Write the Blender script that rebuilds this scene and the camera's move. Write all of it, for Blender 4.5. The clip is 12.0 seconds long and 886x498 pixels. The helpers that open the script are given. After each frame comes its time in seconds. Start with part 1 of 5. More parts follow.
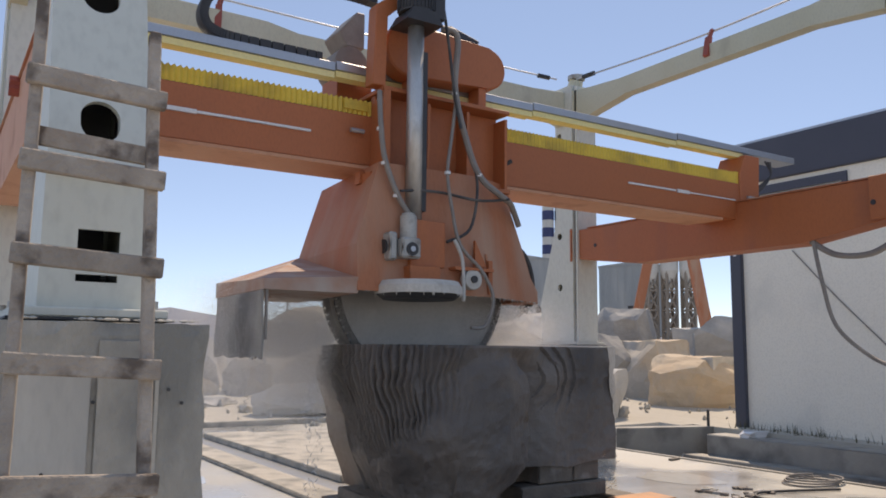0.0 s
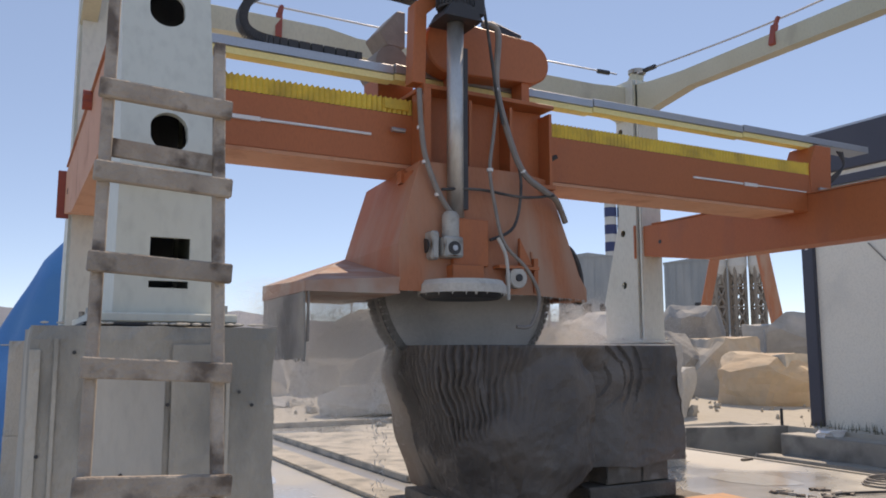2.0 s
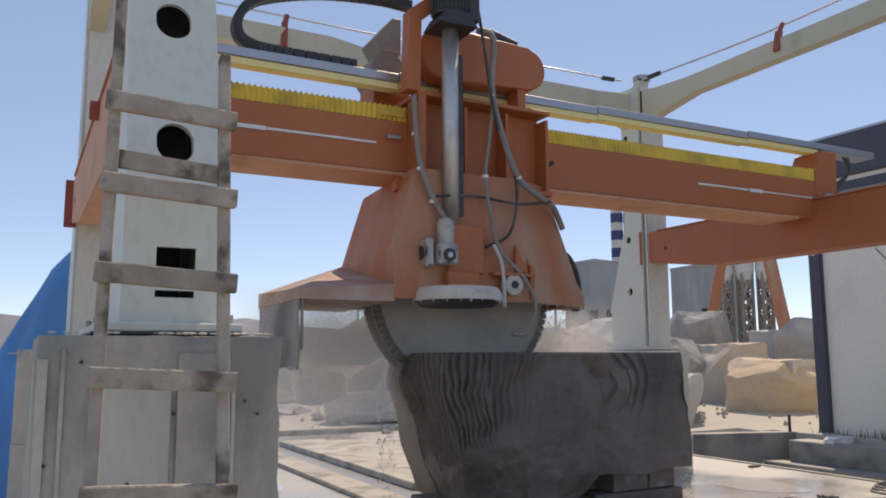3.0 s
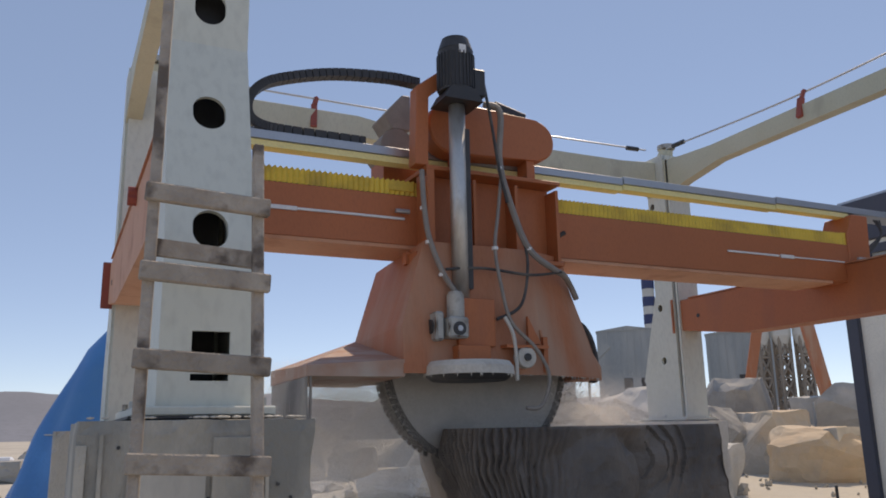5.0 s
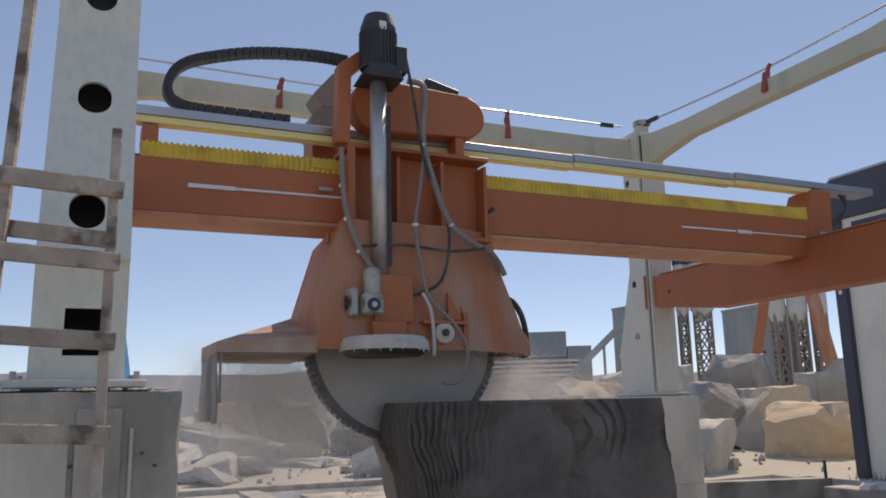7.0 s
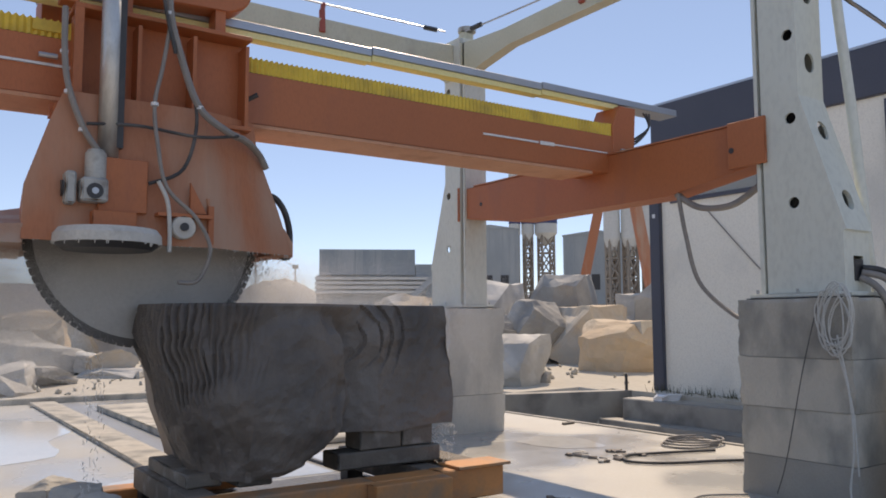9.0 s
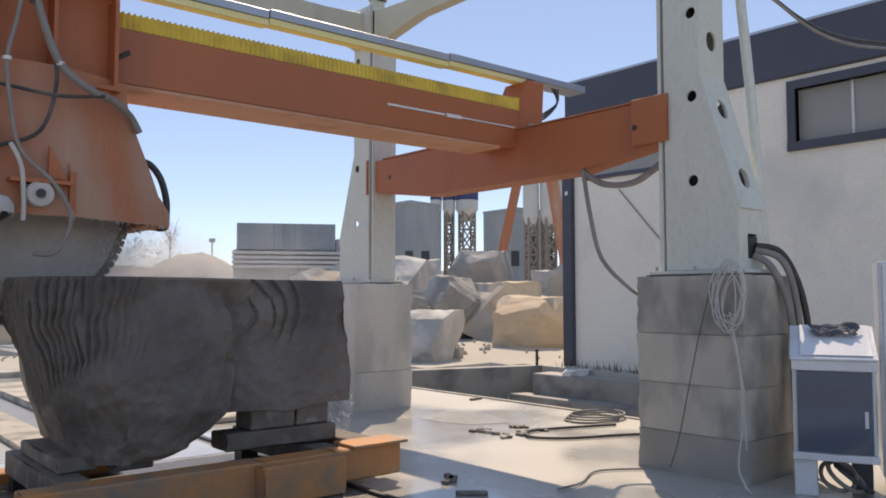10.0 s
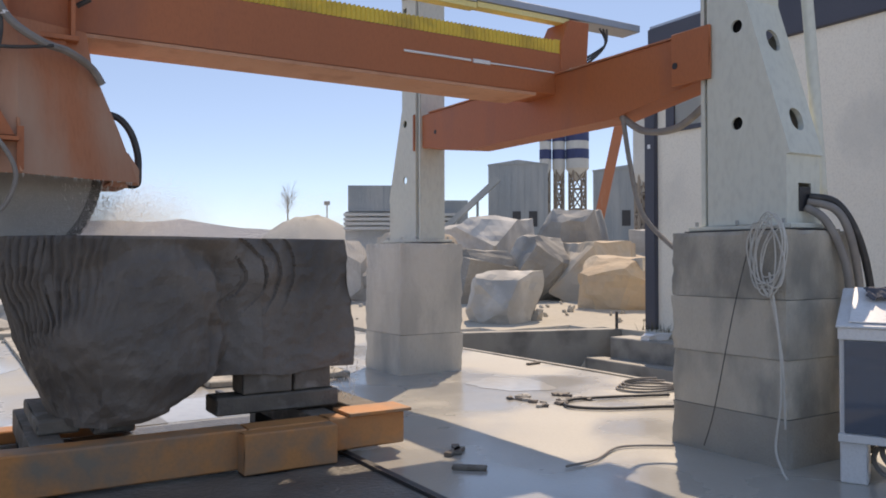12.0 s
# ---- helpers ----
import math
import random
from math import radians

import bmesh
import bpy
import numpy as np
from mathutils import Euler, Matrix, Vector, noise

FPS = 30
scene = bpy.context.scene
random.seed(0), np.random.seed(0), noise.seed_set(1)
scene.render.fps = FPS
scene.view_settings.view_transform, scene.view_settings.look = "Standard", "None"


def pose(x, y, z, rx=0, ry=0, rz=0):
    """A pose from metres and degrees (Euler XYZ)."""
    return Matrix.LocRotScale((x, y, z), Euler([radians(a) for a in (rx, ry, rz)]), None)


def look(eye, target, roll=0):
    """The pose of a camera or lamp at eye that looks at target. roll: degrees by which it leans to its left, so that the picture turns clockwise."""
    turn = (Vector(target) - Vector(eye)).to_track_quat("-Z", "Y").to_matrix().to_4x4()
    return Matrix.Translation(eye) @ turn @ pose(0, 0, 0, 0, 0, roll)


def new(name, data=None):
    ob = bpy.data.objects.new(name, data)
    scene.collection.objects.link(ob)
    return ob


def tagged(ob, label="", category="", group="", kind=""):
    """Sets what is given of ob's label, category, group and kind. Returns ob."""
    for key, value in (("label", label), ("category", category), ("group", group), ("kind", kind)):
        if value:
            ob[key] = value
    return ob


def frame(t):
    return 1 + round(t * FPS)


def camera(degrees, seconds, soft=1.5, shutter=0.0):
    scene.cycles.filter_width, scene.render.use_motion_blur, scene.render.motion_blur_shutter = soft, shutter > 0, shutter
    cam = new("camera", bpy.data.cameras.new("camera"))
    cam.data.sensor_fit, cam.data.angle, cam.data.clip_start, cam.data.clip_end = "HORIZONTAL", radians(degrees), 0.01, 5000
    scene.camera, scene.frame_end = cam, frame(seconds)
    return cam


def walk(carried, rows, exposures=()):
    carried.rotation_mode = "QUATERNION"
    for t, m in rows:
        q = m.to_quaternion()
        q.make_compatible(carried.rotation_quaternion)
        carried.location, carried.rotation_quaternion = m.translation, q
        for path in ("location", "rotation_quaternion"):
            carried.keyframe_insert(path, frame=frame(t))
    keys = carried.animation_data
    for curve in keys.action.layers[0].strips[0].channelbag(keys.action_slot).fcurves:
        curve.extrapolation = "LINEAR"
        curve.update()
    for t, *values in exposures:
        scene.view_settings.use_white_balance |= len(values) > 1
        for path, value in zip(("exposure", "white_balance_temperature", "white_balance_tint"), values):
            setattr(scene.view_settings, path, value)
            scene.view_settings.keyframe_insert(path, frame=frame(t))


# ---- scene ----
cam = camera(57.9, 12.0, soft=1.8)
PATH = [
    (0, (0.097, 0.113, 1.553), (1.171, 1.782, 1.806), 0.6),
    (0.5, (0.098, 0.133, 1.559), (1.123, 1.833, 1.805), 0.2),
    (1, (0.098, 0.115, 1.557), (1.075, 1.842, 1.805), 0.2),
    (1.5, (0.095, 0.103, 1.558), (1.043, 1.846, 1.808), 0.1),
    (2, (0.094, 0.116, 1.556), (1.036, 1.862, 1.808), 0.0),
    (2.5, (0.096, 0.105, 1.56), (1.033, 1.853, 1.818), -0.1),
    (4.3, (0.072, 0.075, 1.575), (0.956, 1.831, 1.942), -0.4),
    (4.5, (0.069, 0.061, 1.584), (0.944, 1.816, 1.98), -0.5),
    (5, (0.074, 0.054, 1.59), (0.924, 1.81, 2.031), -1.1),
    (5.5, (0.155, 0.027, 1.601), (0.99, 1.787, 2.055), -1.7),
    (6, (0.261, -0.084, 1.581), (1.091, 1.679, 2.03), -2.3),
    (6.5, (0.411, -0.294, 1.592), (1.214, 1.485, 2.026), -1.8),
    (6.7, (0.504, -0.325, 1.58), (1.299, 1.461, 2.003), -1.5),
    (8.3, (1.136, -0.2, 1.465), (2.117, 1.529, 1.68), -0.0),
    (8.5, (1.217, -0.201, 1.465), (2.227, 1.513, 1.673), -0.0),
    (9, (1.409, -0.212, 1.458), (2.538, 1.429, 1.641), -0.2),
    (9.5, (1.498, -0.155, 1.467), (2.741, 1.404, 1.624), -0.4),
    (10, (1.672, -0.179, 1.459), (2.957, 1.348, 1.581), 0.0),
    (10.5, (1.909, -0.298, 1.456), (3.207, 1.221, 1.547), 0.3),
    (11, (2.156, -0.261, 1.44), (3.41, 1.295, 1.518), 0.6),
    (11.5, (2.409, -0.264, 1.453), (3.544, 1.382, 1.502), 0.5),
    (12, (2.659, -0.289, 1.446), (3.714, 1.41, 1.471), -0.1),
]
walk(cam, [(t, look(eye, target, roll)) for t, eye, target, roll in PATH], exposures=[(0, 0.80, 8600, 17), (2.5, 0.74, 8600, 17), (4.5, 0.62, 8600, 17), (5.5, 0.48, 8600, 17), (6.5, 0.48, 8600, 17), (8.5, 0.70, 8600, 17), (9.5, 0.90, 8600, 17), (11, 0.92, 8600, 17), (12, 0.86, 8600, 17)])

# ---- daylight ----
SUN_TO = Vector((0.62, 0.59, 1.0)).normalized()
world = bpy.data.worlds.new("sky")
scene.world = world
world.use_nodes = True
wn = world.node_tree.nodes
sky = wn.new("ShaderNodeTexSky")
sky.sky_type, sky.sun_disc = "NISHITA", False
sky.sun_elevation = math.asin(SUN_TO.z)
sky.sun_rotation = math.atan2(SUN_TO.x, SUN_TO.y)
sky.altitude, sky.air_density, sky.dust_density, sky.ozone_density = 2200, 0.75, 0.08, 1.8
haze = wn.new("ShaderNodeMix")
haze.data_type = "RGBA"
haze.inputs[0].default_value = 0.5
haze.inputs[7].default_value = (1.28, 2.22, 4.15, 1)
world.node_tree.links.new(sky.outputs[0], haze.inputs[6])
world.node_tree.links.new(haze.outputs[2], wn["Background"].inputs[0])
wn["Background"].inputs[1].default_value = 0.125
sun_data = bpy.data.lights.new("sun", "SUN")
sun_data.energy, sun_data.angle, sun_data.color = 2.1, radians(0.6), (1.0, 0.95, 0.87)
sun = new("sun", sun_data)
sun.matrix_world = look(SUN_TO * 60, (0, 0, 0))


# ---- materials ----
def mat(name, a, b, rough=0.7, metal=0.0, scale=3.0, fine=40.0, bump=0.15, c=None, cscale=0.7, cut=(0.55, 0.7), streak=1.0, random_value=0.0, rough_b=None):
    """Two tones in large noise, fine grain, and stains of a third tone; coordinates in metres."""
    m = bpy.data.materials.new(name)
    m.use_nodes = True
    n, l = m.node_tree.nodes, m.node_tree.links
    p = n["Principled BSDF"]
    tc, mp = n.new("ShaderNodeTexCoord"), n.new("ShaderNodeMapping")
    mp.inputs["Scale"].default_value = (1, 1, 1 / streak)
    l.new(tc.outputs["Object"], mp.inputs[0])
    info = n.new("ShaderNodeObjectInfo")
    off = n.new("ShaderNodeVectorMath")
    off.operation = "ADD"
    cx = n.new("ShaderNodeCombineXYZ")
    mul = n.new("ShaderNodeMath")
    mul.operation = "MULTIPLY"
    mul.inputs[1].default_value = 37.0
    l.new(info.outputs["Random"], mul.inputs[0])
    l.new(mul.outputs[0], cx.inputs[0])
    l.new(mp.outputs[0], off.inputs[0])
    l.new(cx.outputs[0], off.inputs[1])

    def nz(sc, detail=6):
        q = n.new("ShaderNodeTexNoise")
        q.inputs["Scale"].default_value, q.inputs["Detail"].default_value = sc, detail
        l.new(off.outputs[0], q.inputs["Vector"])
        return q.outputs[0]

    def ramp(src, lo, hi):
        q = n.new("ShaderNodeMapRange")
        q.inputs[1].default_value, q.inputs[2].default_value = lo, hi
        l.new(src, q.inputs[0])
        return q.outputs[0]

    def mix(f, x, y):
        q = n.new("ShaderNodeMix")
        q.data_type = "RGBA"
        l.new(f, q.inputs[0])
        for src, sock in ((x, q.inputs[6]), (y, q.inputs[7])):
            if isinstance(src, tuple):
                sock.default_value = (*src, 1)
            else:
                l.new(src, sock)
        return q.outputs[2]

    big, small = nz(scale), nz(fine, 3)
    col = mix(ramp(big, 0.3, 0.7), a, b)
    dark = tuple(0.72 * v for v in a)
    q = n.new("ShaderNodeMath")
    q.operation = "MULTIPLY"
    q.inputs[1].default_value = 0.45
    l.new(ramp(small, 0.45, 0.75), q.inputs[0])
    col = mix(q.outputs[0], col, dark)
    if c:
        stain = ramp(nz(cscale, 8), *cut)
        col = mix(stain, col, c)
        if rough_b is not None:
            r = n.new("ShaderNodeMapRange")
            r.inputs[3].default_value, r.inputs[4].default_value = rough, rough_b
            l.new(stain, r.inputs[0])
            l.new(r.outputs[0], p.inputs["Roughness"])
    if random_value:
        h = n.new("ShaderNodeHueSaturation")
        v = n.new("ShaderNodeMapRange")
        v.inputs[3].default_value, v.inputs[4].default_value = 1 - random_value, 1 + random_value
        l.new(info.outputs["Random"], v.inputs[0])
        l.new(v.outputs[0], h.inputs["Value"])
        l.new(col, h.inputs["Color"])
        col = h.outputs[0]
    l.new(col, p.inputs["Base Color"])
    if rough_b is None or not c:
        p.inputs["Roughness"].default_value = rough
    p.inputs["Metallic"].default_value = metal
    if bump:
        bp = n.new("ShaderNodeBump")
        bp.inputs["Strength"].default_value, bp.inputs["Distance"].default_value = bump, 0.02
        add = n.new("ShaderNodeMath")
        add.operation = "ADD"
        l.new(big, add.inputs[0])
        l.new(small, add.inputs[1])
        l.new(add.outputs[0], bp.inputs["Height"])
        l.new(bp.outputs[0], p.inputs["Normal"])
    return m


ORANGE = mat("orange_paint", (0.50, 0.150, 0.055), (0.44, 0.135, 0.052), 0.5, scale=1.2, fine=60, bump=0.03, c=(0.36, 0.12, 0.06), cscale=2.0, cut=(0.58, 0.8), streak=2.5)
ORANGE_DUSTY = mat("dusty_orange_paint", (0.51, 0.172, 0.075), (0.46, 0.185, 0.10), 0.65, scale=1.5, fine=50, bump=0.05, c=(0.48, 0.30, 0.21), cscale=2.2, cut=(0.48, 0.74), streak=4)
# Paler orange: faded paint, and on the bridge flange bounce light put into colour.
ORANGE_PALE = mat("pale_orange_fade_and_light", (0.66, 0.34, 0.21), (0.60, 0.28, 0.16), 0.65, scale=2.0, fine=40, bump=0.04, c=(0.44, 0.18, 0.09), cscale=3, cut=(0.55, 0.75))
CREAM = mat("pale_machine_paint", (0.69, 0.70, 0.62), (0.63, 0.64, 0.56), 0.5, scale=0.8, fine=25, bump=0.0, c=(0.52, 0.51, 0.45), cscale=1.6, cut=(0.62, 0.85), streak=2)
CREAM_YELLOW = mat("yellowed_cream_paint", (0.60, 0.59, 0.46), (0.54, 0.52, 0.38), 0.5, scale=1.4, fine=50, bump=0.03, c=(0.36, 0.33, 0.25), cscale=2.2, cut=(0.6, 0.8), streak=2)
CONCRETE = mat("cast_concrete", (0.58, 0.535, 0.455), (0.46, 0.42, 0.355), 0.85, scale=2.2, fine=55, bump=0.5, c=(0.27, 0.26, 0.23), cscale=2.6, cut=(0.46, 0.66), streak=1.8, random_value=0.09)
# Damp concrete; on the upper step its dark tone stands in for shade.
CONCRETE_WET_SHADE = mat("damp_and_shaded_concrete", (0.37, 0.35, 0.31), (0.29, 0.275, 0.245), 0.55, scale=2.2, fine=55, bump=0.25, c=(0.15, 0.145, 0.135), cscale=1.5, cut=(0.5, 0.7))
FLOOR = mat("slurry_washed_floor", (0.50, 0.48, 0.42), (0.43, 0.41, 0.36), 0.48, scale=0.7, fine=30, bump=0.08, c=(0.40, 0.385, 0.35), cscale=0.5, cut=(0.42, 0.60), rough_b=0.10)
GROUND = mat("pale_stone_dust", (0.52, 0.48, 0.405), (0.44, 0.405, 0.345), 0.95, scale=0.25, fine=6, bump=0.5, c=(0.36, 0.33, 0.29), cscale=0.12, cut=(0.5, 0.7))
TRACK_MUD = mat("black_track_mud", (0.17, 0.158, 0.14), (0.11, 0.103, 0.094), 0.4, scale=2.5, fine=25, bump=0.6, c=(0.20, 0.185, 0.16), cscale=2.2, cut=(0.55, 0.7))
MUD = mat("wet_grey_mud", (0.33, 0.32, 0.29), (0.26, 0.25, 0.23), 0.35, scale=1.2, fine=30, bump=0.2)
STONE_DARK = mat("dark_cut_stone", (0.215, 0.182, 0.156), (0.155, 0.131, 0.113), 0.66, scale=2.4, fine=70, bump=0.22, c=(0.098, 0.085, 0.077), cscale=1.15, cut=(0.47, 0.60), streak=1.3)
STONE_GREY = mat("grey_quarry_stone", (0.46, 0.44, 0.40), (0.34, 0.325, 0.30), 0.9, scale=1.2, fine=7, bump=0.3, c=(0.56, 0.53, 0.48), cscale=0.8, cut=(0.5, 0.65), random_value=0.3)
STONE_WHITE = mat("white_dusted_stone", (0.68, 0.66, 0.61), (0.58, 0.56, 0.51), 0.92, scale=1.4, fine=9, bump=0.35, c=(0.42, 0.40, 0.37), cscale=1.1, cut=(0.55, 0.7))
STONE_BEIGE = mat("beige_quarry_stone", (0.60, 0.49, 0.36), (0.54, 0.40, 0.27), 0.88, scale=0.9, fine=6, bump=0.25, c=(0.50, 0.46, 0.40), cscale=0.6, cut=(0.5, 0.65))
STEEL = mat("galvanised_steel", (0.50, 0.52, 0.55), (0.42, 0.44, 0.47), 0.38, 0.75, scale=2, fine=60, bump=0.03, random_value=0.08)
SPLASHED = mat("slurry_splashed_concrete", (0.66, 0.62, 0.545), (0.55, 0.515, 0.45), 0.8, scale=2.0, fine=45, bump=0.2, c=(0.38, 0.37, 0.34), cscale=1.8, cut=(0.55, 0.75), streak=3)
CAST = mat("grey_cast_alloy", (0.50, 0.50, 0.47), (0.40, 0.40, 0.38), 0.55, 0.2, scale=8, fine=60, bump=0.1, c=(0.24, 0.22, 0.2), cscale=9, cut=(0.52, 0.7))
# Yellow lightened to carry the light bounced up from the floor.
PALE_YELLOW = mat("bounce_lit_pale_yellow", (0.90, 0.80, 0.40), (0.86, 0.74, 0.30), 0.55, scale=2, fine=40, bump=0)
CHROME = mat("polished_steel", (0.66, 0.65, 0.62), (0.54, 0.53, 0.50), 0.40, 0.65, scale=5, fine=80, bump=0.03, c=(0.36, 0.33, 0.30), cscale=6, cut=(0.55, 0.72), streak=3)
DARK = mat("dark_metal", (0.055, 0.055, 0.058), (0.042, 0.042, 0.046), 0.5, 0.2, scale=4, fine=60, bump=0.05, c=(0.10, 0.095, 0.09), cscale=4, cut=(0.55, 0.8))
RUBBER = mat("black_rubber", (0.05, 0.049, 0.05), (0.038, 0.038, 0.039), 0.55, scale=6, fine=60, bump=0.05, c=(0.13, 0.12, 0.11), cscale=5, cut=(0.5, 0.75))
HOSE = mat("dusty_grey_hose", (0.31, 0.28, 0.25), (0.21, 0.19, 0.175), 0.6, scale=6, fine=60, bump=0.05)
CABLE_WHITE = mat("pale_cable", (0.58, 0.57, 0.53), (0.50, 0.49, 0.45), 0.5, scale=6, fine=60, bump=0)
YELLOW = mat("yellow_bellows", (0.80, 0.58, 0.09), (0.74, 0.50, 0.07), 0.6, scale=3, fine=50, bump=0.05, c=(0.42, 0.29, 0.07), cscale=3, cut=(0.5, 0.75))
WOOD = mat("weathered_wood", (0.44, 0.375, 0.31), (0.29, 0.235, 0.19), 0.85, scale=9, fine=55, bump=0.6, c=(0.13, 0.10, 0.08), cscale=6, cut=(0.52, 0.62), random_value=0.2)
WOOD_DARK = mat("dark_wet_timber", (0.22, 0.185, 0.15), (0.14, 0.12, 0.10), 0.75, scale=5, fine=40, bump=0.4, c=(0.30, 0.28, 0.25), cscale=6, cut=(0.55, 0.75), random_value=0.2)
WALL_WHITE = mat("white_render", (0.90, 0.85, 0.74), (0.85, 0.80, 0.70), 0.9, scale=0.6, fine=40, bump=0.12, c=(0.60, 0.59, 0.54), cscale=0.6, cut=(0.55, 0.8), streak=1.3)
BAND_DARK = mat("dark_blue_grey_panel", (0.075, 0.08, 0.105), (0.06, 0.065, 0.09), 0.55, scale=0.8, fine=30, bump=0.03)
TARP = mat("blue_tarpaulin", (0.05, 0.26, 0.58), (0.035, 0.19, 0.46), 0.42, scale=2, fine=50, bump=0.15, c=(0.06, 0.24, 0.5), cscale=2, cut=(0.5, 0.7))
FABRIC = mat("dark_blue_cloth", (0.12, 0.125, 0.15), (0.08, 0.085, 0.105), 0.9, scale=8, fine=90, bump=0.3)
WHITE_PAINT = mat("white_enamel", (0.68, 0.69, 0.70), (0.62, 0.63, 0.64), 0.35, scale=2, fine=60, bump=0.02, c=(0.5, 0.49, 0.46), cscale=3, cut=(0.6, 0.8))
WHITE_CAKED = mat("slurry_caked_white", (0.62, 0.60, 0.55), (0.50, 0.48, 0.44), 0.8, scale=6, fine=40, bump=0.35, c=(0.3, 0.28, 0.25), cscale=4, cut=(0.55, 0.75))
BLADE = mat("slurry_coated_saw_steel", (0.52, 0.50, 0.465), (0.43, 0.415, 0.39), 0.5, 0.25, scale=2.0, fine=30, bump=0.03, c=(0.27, 0.26, 0.25), cscale=1.0, cut=(0.5, 0.75))
BLADE_EDGE = mat("dark_saw_segment", (0.15, 0.14, 0.13), (0.11, 0.105, 0.10), 0.5, 0.4, scale=6, fine=40, bump=0.1)
RED = mat("faded_red_paint", (0.40, 0.09, 0.06), (0.30, 0.07, 0.05), 0.6, scale=3, fine=40, bump=0.05)
NAVY = mat("navy_band", (0.04, 0.06, 0.16), (0.035, 0.05, 0.13), 0.6, scale=1, fine=20, bump=0)
FAR_GREY = mat("far_grey_cladding", (0.34, 0.37, 0.38), (0.29, 0.32, 0.33), 0.8, scale=0.4, fine=6, bump=0.05, c=(0.42, 0.43, 0.42), cscale=0.3, cut=(0.5, 0.7), streak=4)
FAR_WHITE = mat("far_white_cladding", (0.62, 0.61, 0.57), (0.55, 0.54, 0.50), 0.8, scale=0.4, fine=6, bump=0.05)
HILL = mat("distant_hill", (0.235, 0.25, 0.285), (0.19, 0.205, 0.235), 1.0, scale=0.02, fine=0.3, bump=0)
TWIG = mat("bare_twig", (0.40, 0.36, 0.32), (0.32, 0.29, 0.26), 0.9, scale=3, fine=20, bump=0)
WATER = mat("falling_water", (0.70, 0.70, 0.68), (0.55, 0.55, 0.54), 0.15, scale=9, fine=60, bump=0)
PAPER = mat("pale_sheet", (0.80, 0.80, 0.80), (0.75, 0.75, 0.75), 0.25, scale=4, fine=40, bump=0)
PUDDLE = mat("milky_puddle", (0.60, 0.58, 0.53), (0.53, 0.515, 0.475), 0.10, scale=0.8, fine=8, bump=0.0)
TROLLEY = mat("muddy_orange_steel", (0.62, 0.26, 0.085), (0.54, 0.23, 0.085), 0.6, scale=2, fine=40, bump=0.1, c=(0.24, 0.19, 0.14), cscale=2.5, cut=(0.48, 0.7))
WING = mat("slurry_dusted_orange", (0.46, 0.29, 0.22), (0.42, 0.24, 0.17), 0.75, scale=2, fine=40, bump=0.08, c=(0.48, 0.40, 0.35), cscale=2.5, cut=(0.45, 0.65))
FAR_RUST = mat("rusty_lattice", (0.33, 0.28, 0.23), (0.26, 0.22, 0.18), 0.9, scale=1, fine=10, bump=0)
LEAF = mat("dry_weed", (0.13, 0.11, 0.06), (0.09, 0.09, 0.045), 0.9, scale=5, fine=30, bump=0)


def glass(name, tint, rough=0.05):
    m = bpy.data.materials.new(name)
    m.use_nodes = True
    p = m.node_tree.nodes["Principled BSDF"]
    p.inputs["Base Color"].default_value = (*tint, 1)
    p.inputs["Roughness"].default_value = rough
    p.inputs["Transmission Weight"].default_value = 0.6
    return m


GLASS_DARK = glass("dark_glass", (0.17, 0.21, 0.28))
GLASS_GREY = glass("dusty_window_glass", (0.62, 0.62, 0.58), 0.35)


def spray(name):
    """White droplets that pass light on as well as back."""
    m = bpy.data.materials.new(name)
    m.use_nodes = True
    n, l = m.node_tree.nodes, m.node_tree.links
    d, t, x = n.new("ShaderNodeBsdfDiffuse"), n.new("ShaderNodeBsdfTranslucent"), n.new("ShaderNodeMixShader")
    for q in (d, t):
        q.inputs[0].default_value = (0.88, 0.87, 0.85, 1)
    x.inputs[0].default_value = 0.5
    l.new(d.outputs[0], x.inputs[1])
    l.new(t.outputs[0], x.inputs[2])
    l.new(x.outputs[0], n["Material Output"].inputs[0])
    return m


MIST = spray("white_spray")


# ---- builders ----
def thing(name, loc, label, category, group="", kind=""):
    ob = new(name)
    ob.location = loc
    ob.empty_display_size = 0.1
    return tagged(ob, label, category, group, kind)


def root_of(ob):
    v = Vector((0, 0, 0))
    while ob is not None:
        v += ob.location
        ob = ob.parent
    return v


def part(name, bm, material, parent=None, label="", smooth=False, bevel=0.0, origin=None):
    """One mesh object, written in world coordinates, under parent."""
    if bevel:
        bmesh.ops.bevel(bm, geom=bm.edges[:], offset=bevel, segments=1, affect="EDGES", clamp_overlap=True)
    o = Vector(origin) if origin is not None else Vector((0, 0, 0))
    base = root_of(parent) if parent is not None else Vector((0, 0, 0))
    bmesh.ops.recalc_face_normals(bm, faces=bm.faces[:])
    bmesh.ops.translate(bm, verts=bm.verts[:], vec=-(o if origin is not None else base))
    me = bpy.data.meshes.new(name)
    bm.to_mesh(me)
    bm.free()
    if smooth:
        for f in me.polygons:
            f.use_smooth = True
    me.materials.append(material)
    ob = new(name, me)
    if parent is not None:
        ob.parent = parent
    if origin is not None:
        ob.location = o - base
    if label:
        ob["label"] = label
    return ob


def B():
    return bmesh.new()


